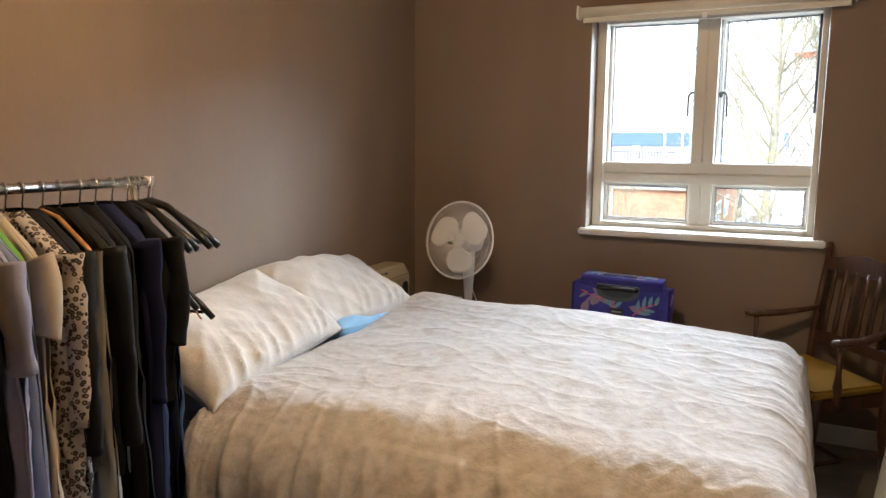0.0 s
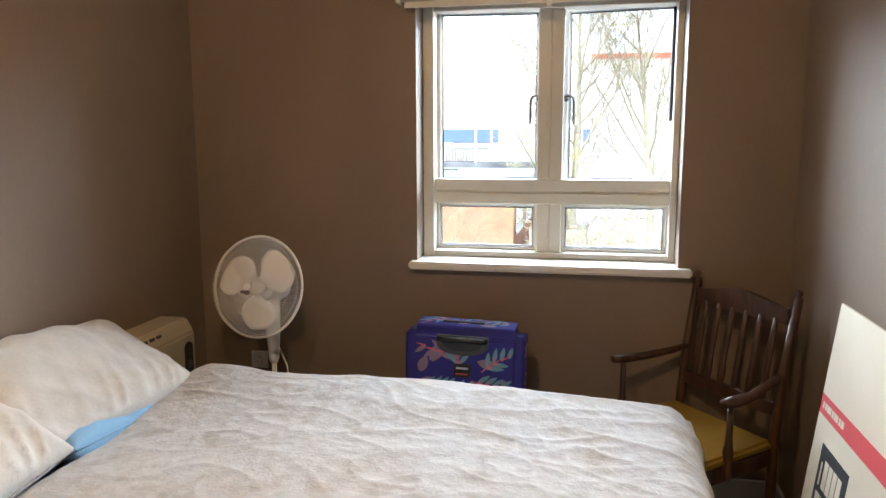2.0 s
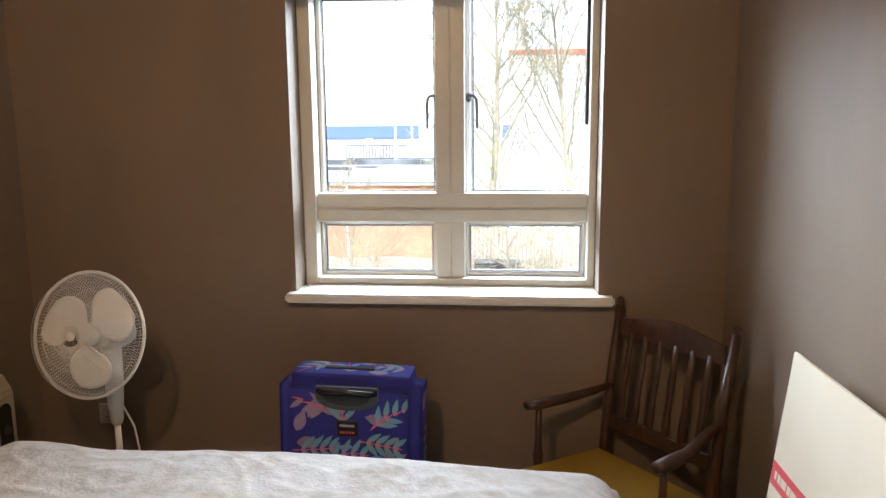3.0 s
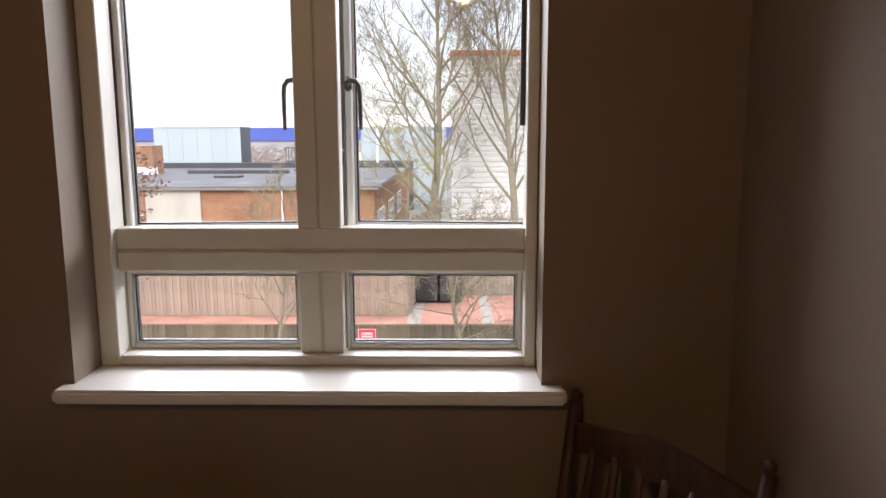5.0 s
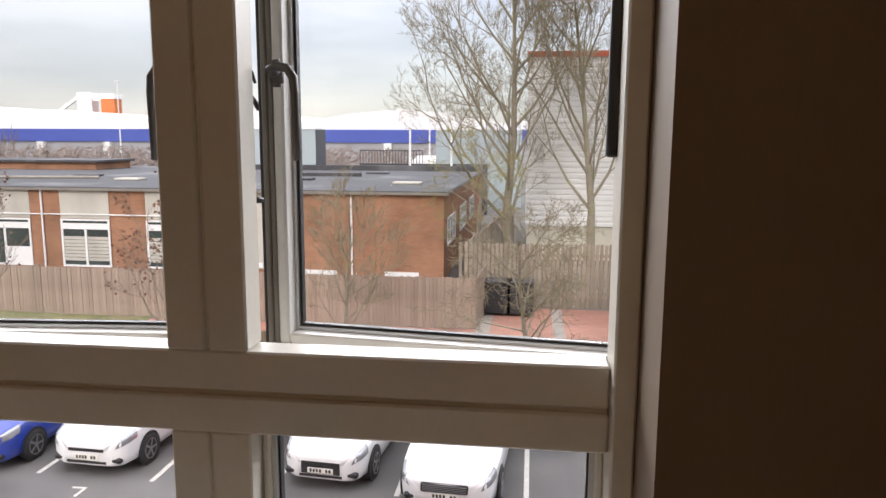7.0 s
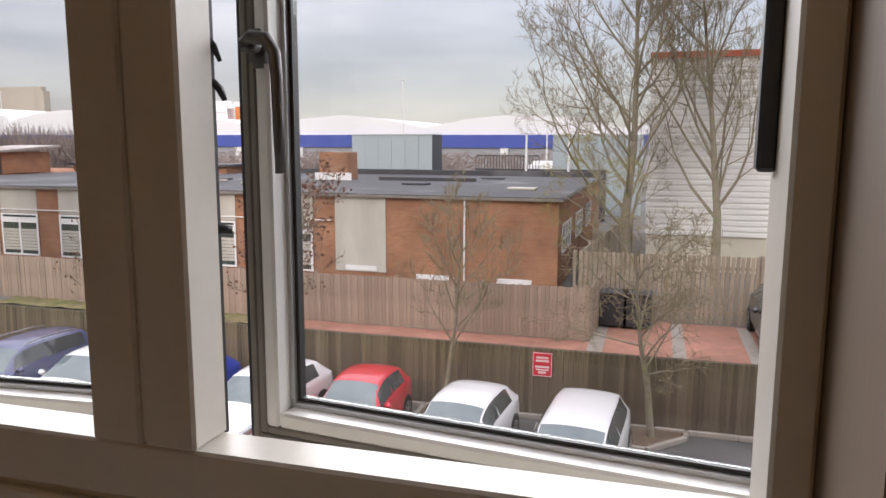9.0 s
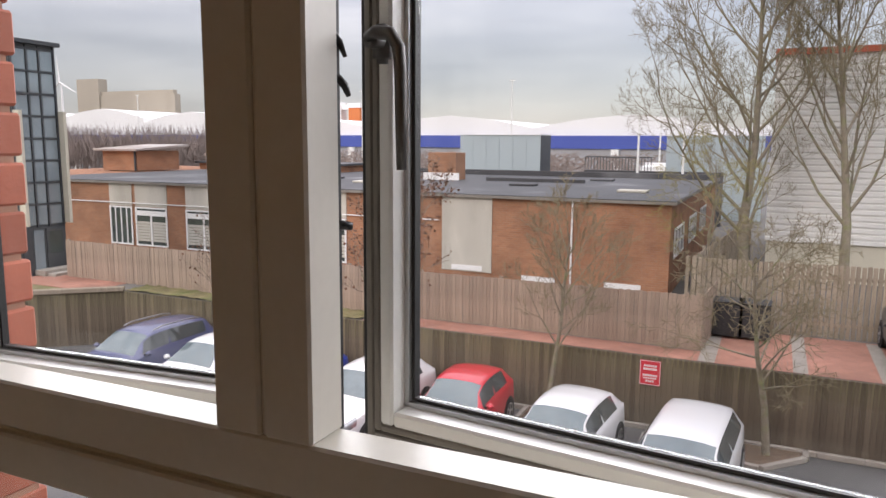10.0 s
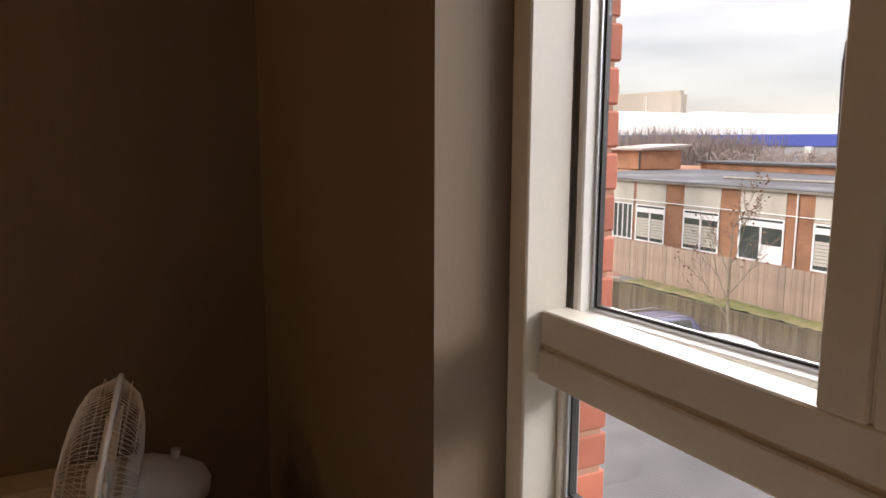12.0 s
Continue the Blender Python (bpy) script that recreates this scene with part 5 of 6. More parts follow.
def outer_wall():
    """Red brick leaf outside the window, with the reveals laid brick by brick."""
    y0, y1 = 4.13, 4.222
    bm = bmesh.new()
    box(bm, -9, y0, ZG, -1.42, y1 - 0.006, 9)
    box(bm, 0.26, y0, ZG, 7, y1 - 0.006, 9)
    box(bm, -1.42, y0, ZG, 0.26, y1 - 0.006, 0.975)
    box(bm, -1.42, y0, 2.28, 0.26, y1 - 0.006, 9)
    box(bm, -1.42, y0 + 0.004, 0.975, -1.226, y1 - 0.012, 2.28)
    box(bm, 0.070, y0 + 0.004, 0.975, 0.26, y1 - 0.012, 2.28)
    w = setting("wall_outside", bm, M_MORTAR, "red brick outer wall round the window", "wall")
    me_long, me_short = bpy.data.meshes.new("brick"), bpy.data.meshes.new("brick")
    for me, ln in ((me_long, 0.215), (me_short, 0.1025)):
        b = bx(-ln / 2, y0 + 0.001, -0.0325, ln / 2, y1, 0.0325, bevel=0.004)
        b.to_mesh(me)
        b.free()
        me.materials.append(M_REDBRICK)
    rnd = random.Random(3)
    for side in (-1, 1):
        for k in range(18):
            z = 0.975 + 0.0375 + 0.075 * k
            if z > 2.26:
                break
            edge = -1.222 if side < 0 else 0.066
            ln = 0.215 if k % 2 else 0.1025
            x = edge + side * (ln / 2) + rnd.uniform(-0.003, 0.003)
            shared("brick", me_long if k % 2 else me_short, w, pose(x, rnd.uniform(-0.002, 0.004), z))
            if k % 2 == 0:
                shared("brick", me_short, w, pose(x + side * 0.1125, 0, z))


outer_wall()


# ---- retaining wall and fences ----
def boards(t, name, material, x0, x1, y, z0, z1, width, gap, thick, seed, wave=0.012, turn=0.0):
    """A run of upright boards from x0 to x1, sharing one mesh."""
    me = bpy.data.meshes.new(name)
    b = bx(-width / 2, 0, 0, width / 2, thick, z1 - z0, bevel=0.004)
    b.to_mesh(me)
    b.free()
    me.materials.append(material)
    rnd = random.Random(seed)
    n = int((x1 - x0) / (width + gap))
    for k in range(n):
        shared(name, me, t, pose(x0 + (k + 0.5) * (x1 - x0) / n, y + rnd.uniform(-wave, wave), z0 + rnd.uniform(-wave, wave), rnd.uniform(-30, 30) * wave, rnd.uniform(-20, 20) * wave, rnd.uniform(-100, 100) * wave))


def run(name, label, material, a, b, z0, z1, width, gap, thick, seed, wave=0.012, rails=True, cap=False):
    """A fence from a to b (x, y), built along its own x axis."""
    d = Vector((b[0] - a[0], b[1] - a[1]))
    ang = math.degrees(math.atan2(d.y, d.x))
    t = thing(name, label, "fence", at=(a[0], a[1], z0), turn=ang)
    boards(t, "board", material, 0.0, d.length, 0.0, 0.0, z1 - z0, width, gap, thick, seed, wave)
    if rails:
        for z in (0.3, (z1 - z0) * 0.8):
            part("rail", bx(0, 0.045, z, d.length, 0.085, z + 0.08), material, t)
        k = 0
        while k * 2.4 < d.length:
            part("post", bx(k * 2.4, 0.085, -0.05, k * 2.4 + 0.09, 0.175, z1 - z0 + 0.03), material, t)
            k += 1
    if cap:
        part("top_rail", bx(0, -0.03, z1 - z0, d.length, 0.09, z1 - z0 + 0.05, bevel=0.006), material, t)
    return t


run("retaining_wall", "dark damp timber plank retaining wall with green algae", M_PALE_BOARD, (-19.6, 20.52), (7.0, 20.52), ZG, ZT, 0.1185, 0.0005, 0.06, 1, wave=0.005, rails=False)
part("backing", bx(-19.6, 20.58, ZG, 7.0, 20.619, ZT - 0.01), M_PALE_BOARD, bpy.data.objects["retaining_wall"])
run("board_fence", "weathered grey-brown close-board timber fence", M_FENCE, (-23.6, 21.55), (-1.57, 21.55), ZT, -1.89, 0.098, 0.003, 0.022, 2)
run("board_fence", "weathered timber fence returning from the corner", M_FENCE, (-1.55, 21.57), (-1.40, 23.8), ZT, -1.87, 0.098, 0.004, 0.022, 3)
run("tall_board_fence", "tall pale weathered timber fence behind the paving", M_FENCE2, (-2.10, 24.05), (7.5, 24.6), ZT, -1.33, 0.10, 0.025, 0.025, 4)
run("board_fence", "pale timber fence running back beside the trees", M_FENCE2, (-2.1, 24.1), (-1.0, 37.0), ZT, -1.35, 0.14, 0.01, 0.025, 5)


def sign():
    t = thing("parking_sign", "red parking sign with white lines on the planks", "sign", at=(-2.57, 20.50, -3.62))
    part("plate", bx(-0.24, -0.03, -0.30, 0.24, -0.018, 0.30, bevel=0.004), M_SIGNRED, t)
    w = part("border", ring_frame(bmesh.new(), -0.232, 0.232, -0.292, 0.292, 0.012, -0.0325, -0.0302), M_UPVC, t)
    for z, x, h in ((0.17, 0.15, 0.05), (0.09, 0.16, 0.05), (-0.06, 0.17, 0.05), (-0.13, 0.16, 0.035), (-0.20, 0.10, 0.05)):
        n = 6 if x > 0.12 else 4
        for i in range(n):
            a = -x + 2 * x * i / n
            part("letter_bar", bx(a + 0.006, -0.0325, z - h / 2, a + 2 * x / n - 0.006, -0.0302, z + h / 2), M_UPVC, t)


M_SIGNRED = mat("red_sign_enamel", (0.60, 0.035, 0.05), 0.45, vary=0.05, bump=0.02)
sign()


# ---- the low brick building ----
YB0, ZR = 27.5, -0.08
BAYS = [(-28.1, -26.7, "glass"), (-26.5, -24.6, "window"), (-23.5, -21.5, "window"), (-20.5, -18.4, "door"), (-17.2, -15.3, "window"), (-13.9, -12.1, "window"), (-11.2, -9.25, "plain")]


def brick_building():
    t = thing("brick_building", "low flat-roofed brown brick building with pale panels", "building")
    x0, x1 = -34.0, -3.14
    part("wall", bx(x0, YB0, ZT, x1, 46.0, ZR - 0.12), M_BRICK, t)
    roof = part("roof", bx(x0 - 0.15, YB0 - 0.14, ZR - 0.12, x1 + 0.14, 46.2, ZR), M_ROOF, t)
    part("fascia", bx(x0 - 0.17, YB0 - 0.17, ZR - 0.125, x1 + 0.17, YB0 - 0.142, ZR - 0.03), M_FASCIA, t)
    part("side_fascia", bx(x1 + 0.142, YB0 - 0.14, ZR - 0.125, x1 + 0.17, 46.2, ZR - 0.03), M_FASCIA, t)
    part("parapet", bx(-21.0, 43.0, ZR, x1, 43.4, ZR + 0.28), M_ROOF, roof)
    part("upstand", bx(-13.0, 36.5, ZR, -8.2, 36.8, ZR + 0.16), M_ROOF, roof)
    for a, b, kind in BAYS:
        y = YB0 - 0.03
        bay = part("panel", bx(a, y, -1.22 if kind != "plain" else -2.9, b, YB0 + 0.02, ZR - 0.13), M_PANEL, t)
        if kind == "plain":
            part("vent", bx(a + 0.4, y - 0.02, -2.86, b - 0.35, y - 0.001, -2.68), M_UPVC, bay)
            continue
        zt = -1.24
        zb = -2.95
        win = part("window", bx(a + 0.05, YB0 - 0.02, zb, b - 0.05, YB0 + 0.01, zt), M_DARKGLASS, t)
        fr = 0.07
        part("frame", ring_frame(bmesh.new(), a, b, zb - 0.05, zt + 0.0, fr, YB0 - 0.06, YB0 - 0.021), M_UPVC, win)
        if kind == "glass":
            for i in range(1, 4):
                x = a + (b - a) * i / 4
                part("mullion", bx(x - 0.025, YB0 - 0.055, zb, x + 0.025, YB0 - 0.021, zt - fr), M_UPVC, win)
        else:
            part("transom", bx(a + fr, YB0 - 0.058, -1.62, b - fr, YB0 - 0.021, -1.40), M_UPVC, win)
            m = (a + b) / 2
            part("mullion", bx(m - 0.04, YB0 - 0.057, zb, m + 0.04, YB0 - 0.021, -1.63), M_UPVC, win)
            if kind == "window":
                for i in range(7):
                    z = -2.0 - 0.13 * i
                    part("blind_slat", bx(a + fr, YB0 - 0.035, z, b - fr, YB0 - 0.022, z + 0.112), M_PANEL, win)
            else:
                part("lower_panel", bx(m + 0.05, YB0 - 0.05, zb, b - fr, YB0 - 0.022, -2.3), M_UPVC, win)
    for x, z in ((-6.35, 0), (-17.9, 0)):
        part("downpipe", rod([(x, YB0 - 0.06, ZT), (x, YB0 - 0.06, ZR - 0.13)], 0.035, 8), M_UPVC, t)
    part("cable_conduit", rod([(x0, YB0 - 0.05, -1.08), (-11.3, YB0 - 0.05, -1.08)], 0.022, 6), M_UPVC, t)
    for a, b in ((-8.1, -6.9), (-5.2, -4.0)):
        part("low_window", bx(a, YB0 - 0.05, -3.1, b, YB0 - 0.001, -2.89), M_UPVC, t)
    for y in (28.3, 32.7, 37.0):
        w = part("side_window", bx(x1 - 0.01, y, -2.05, x1 + 0.02, y + 2.6, -1.1), M_DARKGLASS, t)
        b = bmesh.new()
        for z in (-2.07, -1.6, -1.12):
            box(b, x1 + 0.021, y, z, x1 + 0.06, y + 2.6, z + 0.07)
        for yy in (y, y + 0.85, y + 1.7, y + 2.52):
            box(b, x1 + 0.021, yy, -2.06, x1 + 0.058, yy + 0.08, -1.06)
        part("side_frame", b, M_UPVC, w)
    hut = part("roof_hut", bx(-38.4, 36.0, ZR, -35.5, 39.4, 1.12), M_BRICK, t)
    lid = bmesh.new()
    prism(lid, [(35.6, 1.12), (39.9, 1.40), (39.9, 1.52), (35.6, 1.24)], -38.75, -35.1, Matrix(((0, 0, 1, 0), (1, 0, 0, 0), (0, 1, 0, 0), (0, 0, 0, 1))))
    part("hut_roof", lid, M_HUTROOF, hut, "pale lichened sheet roof")
    part("hut_pipe", rod([(-35.6, 35.93, ZR), (-35.6, 35.93, 1.1)], 0.06, 8), M_DARKFRAME, hut)
    part("rear_roof", bx(-34.8, 40.5, ZR, -24.0, 44.0, 0.32), M_BRICK, t)
    part("rear_roof_edge", bx(-35.0, 40.3, 0.32, -23.8, 44.2, 0.44), M_ROOF, t)
    part("left_wing", bx(-42, 30.0, ZT, -34.01, 46, ZR - 0.05), M_BRICK, t)
    stack = part("chimney", bx(-15.9, 36.0, ZR, -14.4, 37.2, 1.25), M_BRICK, t)
    part("flashing", bx(-16.1, 35.9, ZR, -14.2, 35.99, ZR + 0.35), M_UPVC, stack)
    for k, (x, y) in enumerate(((-21, 34), (-17.5, 31.5), (-10.6, 33), (-5.6, 31), (-8.5, 39))):
        part("rooflight", bx(x, y, ZR, x + 1.1, y + 0.7, ZR + 0.09, bevel=0.02), M_PANEL if k % 2 else M_ROOF, roof)
    part("roof_pipe", rod([(-24.0, 30.4, ZR + 0.12), (-18.2, 31.6, ZR + 0.12)], 0.06, 8), M_KERB, roof)


brick_building()


# ---- white corrugated block ----
def white_block():
    t = thing("white_clad_block", "tall white corrugated-clad block with red roof trim", "building")
    x0, x1, y0, y1, zb, zt = -0.42, 9.5, 33.0, 44.0, -1.82, 4.95
    part("plinth", bx(x0 + 0.05, y0 + 0.08, ZT, x1, y1, zb), M_CREAMWALL, t)
    pitch = 0.22
    n = int((zt - zb) / pitch)
    prof = []
    for k in range(n):
        z = zb + k * pitch
        prof += [(0.0, z), (0.0, z + pitch * 0.58), (0.055, z + pitch * 0.70), (0.055, z + pitch * 0.90)]
    bm = bmesh.new()
    lines = [[bm.verts.new((x, y0 + d, z)) for x in (x0, x1)] for d, z in prof]
    for a, b in zip(lines, lines[1:]):
        bm.faces.new((a[0], a[1], b[1], b[0]))
    part("front_cladding", bm, M_WHITECLAD, t)
    part("core", bx(x0, y0 + 0.08, zb, x1, y1, zt), M_WHITECLAD, t)
    part("red_trim", bx(x0 - 0.06, y0 - 0.06, zt - 0.02, x1 + 0.06, y1 + 0.06, zt + 0.20), M_REDTRIM, t, "brick red roof edge trim")


white_block()


# ---- distance ----
def grey_blocks():
    for x0, x1, z1, y, deep in ((-18.25, -13.05, 2.22, 45.5, 2.2), (-7.1, -0.95, 2.32, 55.0, 1.0)):
        t = thing("grey_clad_block", "pale blue-grey clad industrial block", "building")
        n = int((x1 - x0) / 0.85)
        part("core", bx(x0, y + 0.03, ZT, x1 - 0.03, y + deep, z1 - 0.01), M_DARKFRAME, t)
        for k in range(n):
            a, b = x0 + (x1 - x0) * k / n, x0 + (x1 - x0) * (k + 1) / n
            part("cladding_panel", bx(a, y, ZT, b - 0.012, y + 0.03, z1), M_GREYCLAD, t)
        part("coping", bx(x0 - 0.05, y - 0.05, z1, x1 + 0.02, y + deep, z1 + 0.06), M_WHITECLAD, t)


grey_blocks()


def warehouse():
    t = thing("warehouse", "long grey warehouse with blue band and white roofs", "building")
    part("wall", bx(-170, 90, ZT, 35, 150, 1.2), M_WAREHOUSE, t)
    part("blue_band", bx(-118, 89.8, 1.2, 35, 150, 2.75), M_BLUEBAND, t, "royal blue fascia band")
    part("grey_band", bx(-170, 89.85, 1.2, -118.01, 150, 2.75), M_WAREHOUSE, t)
    for k in range(14):
        x = -9 - 9.0 * k
        part("pilaster", bx(x, 89.4, ZT, x + 0.9, 89.99, 1.15), M_WHITECLAD, t)
    for x0, x1, h in ((-111.5, -92.5, 7.0), (-92.5, -73, 6.3), (-73, -50, 5.2), (-50, -28, 5.3), (-28, -4, 5.2), (-4, 22, 5.2), (-131, -111.5, 6.8), (-152, -131, 6.6)):
        m = (x0 + x1) / 2
        bm = prism(bmesh.new(), [(x0, 2.76), (x1, 2.76), (x1, h - 1.6), ((m + x1) / 2, h - 0.5), (m, h), ((m + x0) / 2, h - 0.5), (x0, h - 1.6)], 0, 60, Matrix(((1, 0, 0, 0), (0, 0, 1, 90.2), (0, 1, 0, 0), (0, 0, 0, 1))))
        part("roof", bm, M_WHITEROOF, t)


warehouse()


def far_things():
    t = thing("grain_silo", "tan concrete silo block far beyond the warehouse", "building")
    part("bulk", bx(-177, 150.5, ZT, -145.2, 152.5, 14.2), M_SILO, t)
    part("tower", bx(-181, 150, ZT, -172.5, 153, 18.8), M_SILO, t)
    part("cap", bx(-172.4, 150.8, 14.2, -146, 152.2, 15.3), M_SILO, t)
    t = thing("wind_turbine", "white wind turbine far away on the horizon", "wind turbine", at=(-330, 262, ZT))
    part("mast", rod([(0, 0, 0), (0, 0, 34)], [0.9, 0.5], 10), M_WHITEROOF, t)
    for a in (95, 215, 335):
        part("blade", rod([(0, -1, 34), (13 * math.cos(radians(a)), -1, 34 + 13 * math.sin(radians(a)))], [0.5, 0.12], 6), M_WHITEROOF, t)
    t = thing("conveyor_plant", "white conveyor with an orange tower far away", "industrial plant")
    part("conveyor", bx(0, -0.4, -0.3, 8.6, 0.4, 0.35, m=pose(-109.5, 160, 6.6, 0, -33, 0)), M_WHITEROOF, t)
    part("head_house", bx(-103, 159, 9.0, -99.5, 162, 11.7), M_WHITEROOF, t)
    part("link", bx(-99.5, 159.5, 9.9, -97, 161, 11.0), M_WHITEROOF, t)
    part("orange_tower", bx(-97.2, 159, ZT, -94.0, 162, 10.3), mat("orange_cladding", (0.62, 0.18, 0.05), 0.6), t, "orange clad tower")
    part("tower_top", bx(-97.4, 158.8, 10.3, -93.8, 162.2, 11.4), M_WHITEROOF, t)
    part("support", bx(-103, 159.2, ZT, -99.5, 161.8, 8.99), M_WHITEROOF, t)
    for x, y, h in ((-46, 80, 7.8), (-23.5, 70, 7.6), (-7.5, 46.4, 3.3), (-5.0, 46.4, 3.2), (-88, 85, 8.5), (-9.1, 66, 5.2)):
        p = thing("lamp_post", "slim grey lamp post standing by the warehouse", "lamp post", at=(x, y, ZT), group="lamp posts")
        part("pole", rod([(0, 0, 0), (0, 0, h - ZT)], [0.09, 0.05], 8), M_WHITECLAD, p)
        part("head", bx(-0.3, -0.1, h - ZT, 0.3, 0.1, h - ZT + 0.08), M_WHITECLAD, p)
    v = thing("parked_van", "white van parked beyond the flat roof", "van", at=(-8.8, 60, -2.0))
    part("body", bx(-0.9, 0, 0.3, 1.6, 2, 2.35, bevel=0.3, seg=3), M_WHITEROOF, v)
    part("deck", bx(-3, -0.6, -1.24, 4, 4, 0.3), M_WAREHOUSE, v)
    r = thing("metal_railing", "dark metal railing on the far flat roof", "railing", at=(-11.6, 50.5, ZT))
    part("base_wall", bx(0, 0, 0, 8.5, 0.4, 3.3), M_ROOF, r)
    part("handrail", rod([(0, 0.2, 4.15), (4.2, 0.2, 4.15)], 0.04, 6), M_DARKFRAME, r)
    for k in range(22):
        part("baluster", bx(0.2 * k - 0.02, 0.18, 3.3, 0.2 * k + 0.02, 0.22, 4.15), M_DARKFRAME, r)


far_things()


def glass_tower():
    """A narrow glazed stair tower; its glass face looks along the fence."""
    t = thing("glazed_stair_tower", "tall dark-framed glazed stair tower with cream fins", "building", at=(-24.8, 20.75, ZT))
    w, d, h = 1.80, 2.2, 8.35  # along the face, deep, high
    part("frame", bx(-d, 0, 0, -0.05, w, h), M_DARKFRAME, t)
    part("base_panel", bx(-0.049, 0.03, 0, 0.012, w - 0.03, 1.75), M_DARKFRAME, t)
    n = 8
    for k in range(n):
        z0 = 1.85 + (h - 1.95) * k / n
        z1 = 1.85 + (h - 1.95) * (k + 1) / n - 0.10
        for i, (a, b) in enumerate(((0.10, 0.62), (0.74, 1.10), (1.20, 1.70))):
            part("pane", bx(-0.049, a, z0, -0.025, b, z1), M_SKYGLASS, t)
        part("glazing_bar", bx(-0.048, 0.05, z1 + 0.01, 0.015, w - 0.05, z1 + 0.09), M_DARKFRAME, t)
    for y in (0.03, 0.64, 1.12, 1.72):
        part("upright_bar", bx(-0.047, y, 1.78, 0.02, y + 0.07, h - 0.02), M_DARKFRAME, t)
    part("roof", bx(-d - 0.1, -0.1, h, 0.16, w + 0.14, h + 0.14), M_DARKFRAME, t)
    for y in (0.02, w - 0.02):
        part("fin", bx(-0.02, y, 1.85, 0.30, y + 0.12, 6.0), M_CREAMWALL, t)
    door = part("door", bx(0.013, 0.95, 0.12, 0.05, 1.70, 1.70, bevel=0.006), M_DARKFRAME, t)
    part("door_light", bx(0.0505, 1.03, 0.75, 0.056, 1.6, 1.6), M_DARKGLASS, door)
    part("side_light", bx(0.013, 0.45, 0.15, 0.03, 0.85, 1.65), M_SKYGLASS, t)
    for k in range(2):
        part("step", bx(0.013, 0.5 - 0.1 * k, 0.012, 0.95 - 0.4 * k, 1.9, 0.11 + 0.10 * k), M_KERB, t)


glass_tower()


def bank():
    """The raised ground by the stair tower, with a plank wall that runs out towards the car park."""
    bm = prism(bmesh.new(), [(-19.62, 20.62), (-26.6, 14.75), (-60, 14.75), (-60, 20.62)], ZG, ZT)
    setting("bank", bm, M_MOSS, "raised earth bank beside the stair tower", "ground")
    run("retaining_wall", "dark timber plank wall running out from the bank", M_PALE_BOARD, (-26.6, 14.68), (-19.60, 20.56), ZG, ZT, 0.1185, 0.0005, 0.06, 6, wave=0.005, rails=False)
    rail = thing("timber_rail", "pale timber edge rail on the bank", "rail")
    part("beam", bx(0, -0.08, 0.0, 9.1, 0.14, 0.15, bevel=0.015, m=pose(-26.6, 14.72, ZT + 0.004, 0, 0, 40.0)), M_FENCE2, rail)
    deck = thing("brick_path", "red brick path by the stair tower", "path", kind="structure")
    part("paving", bx(-24.7, 20.0, ZT, -20.6, 22.6, ZT + 0.012), M_PAVER, deck)


bank()


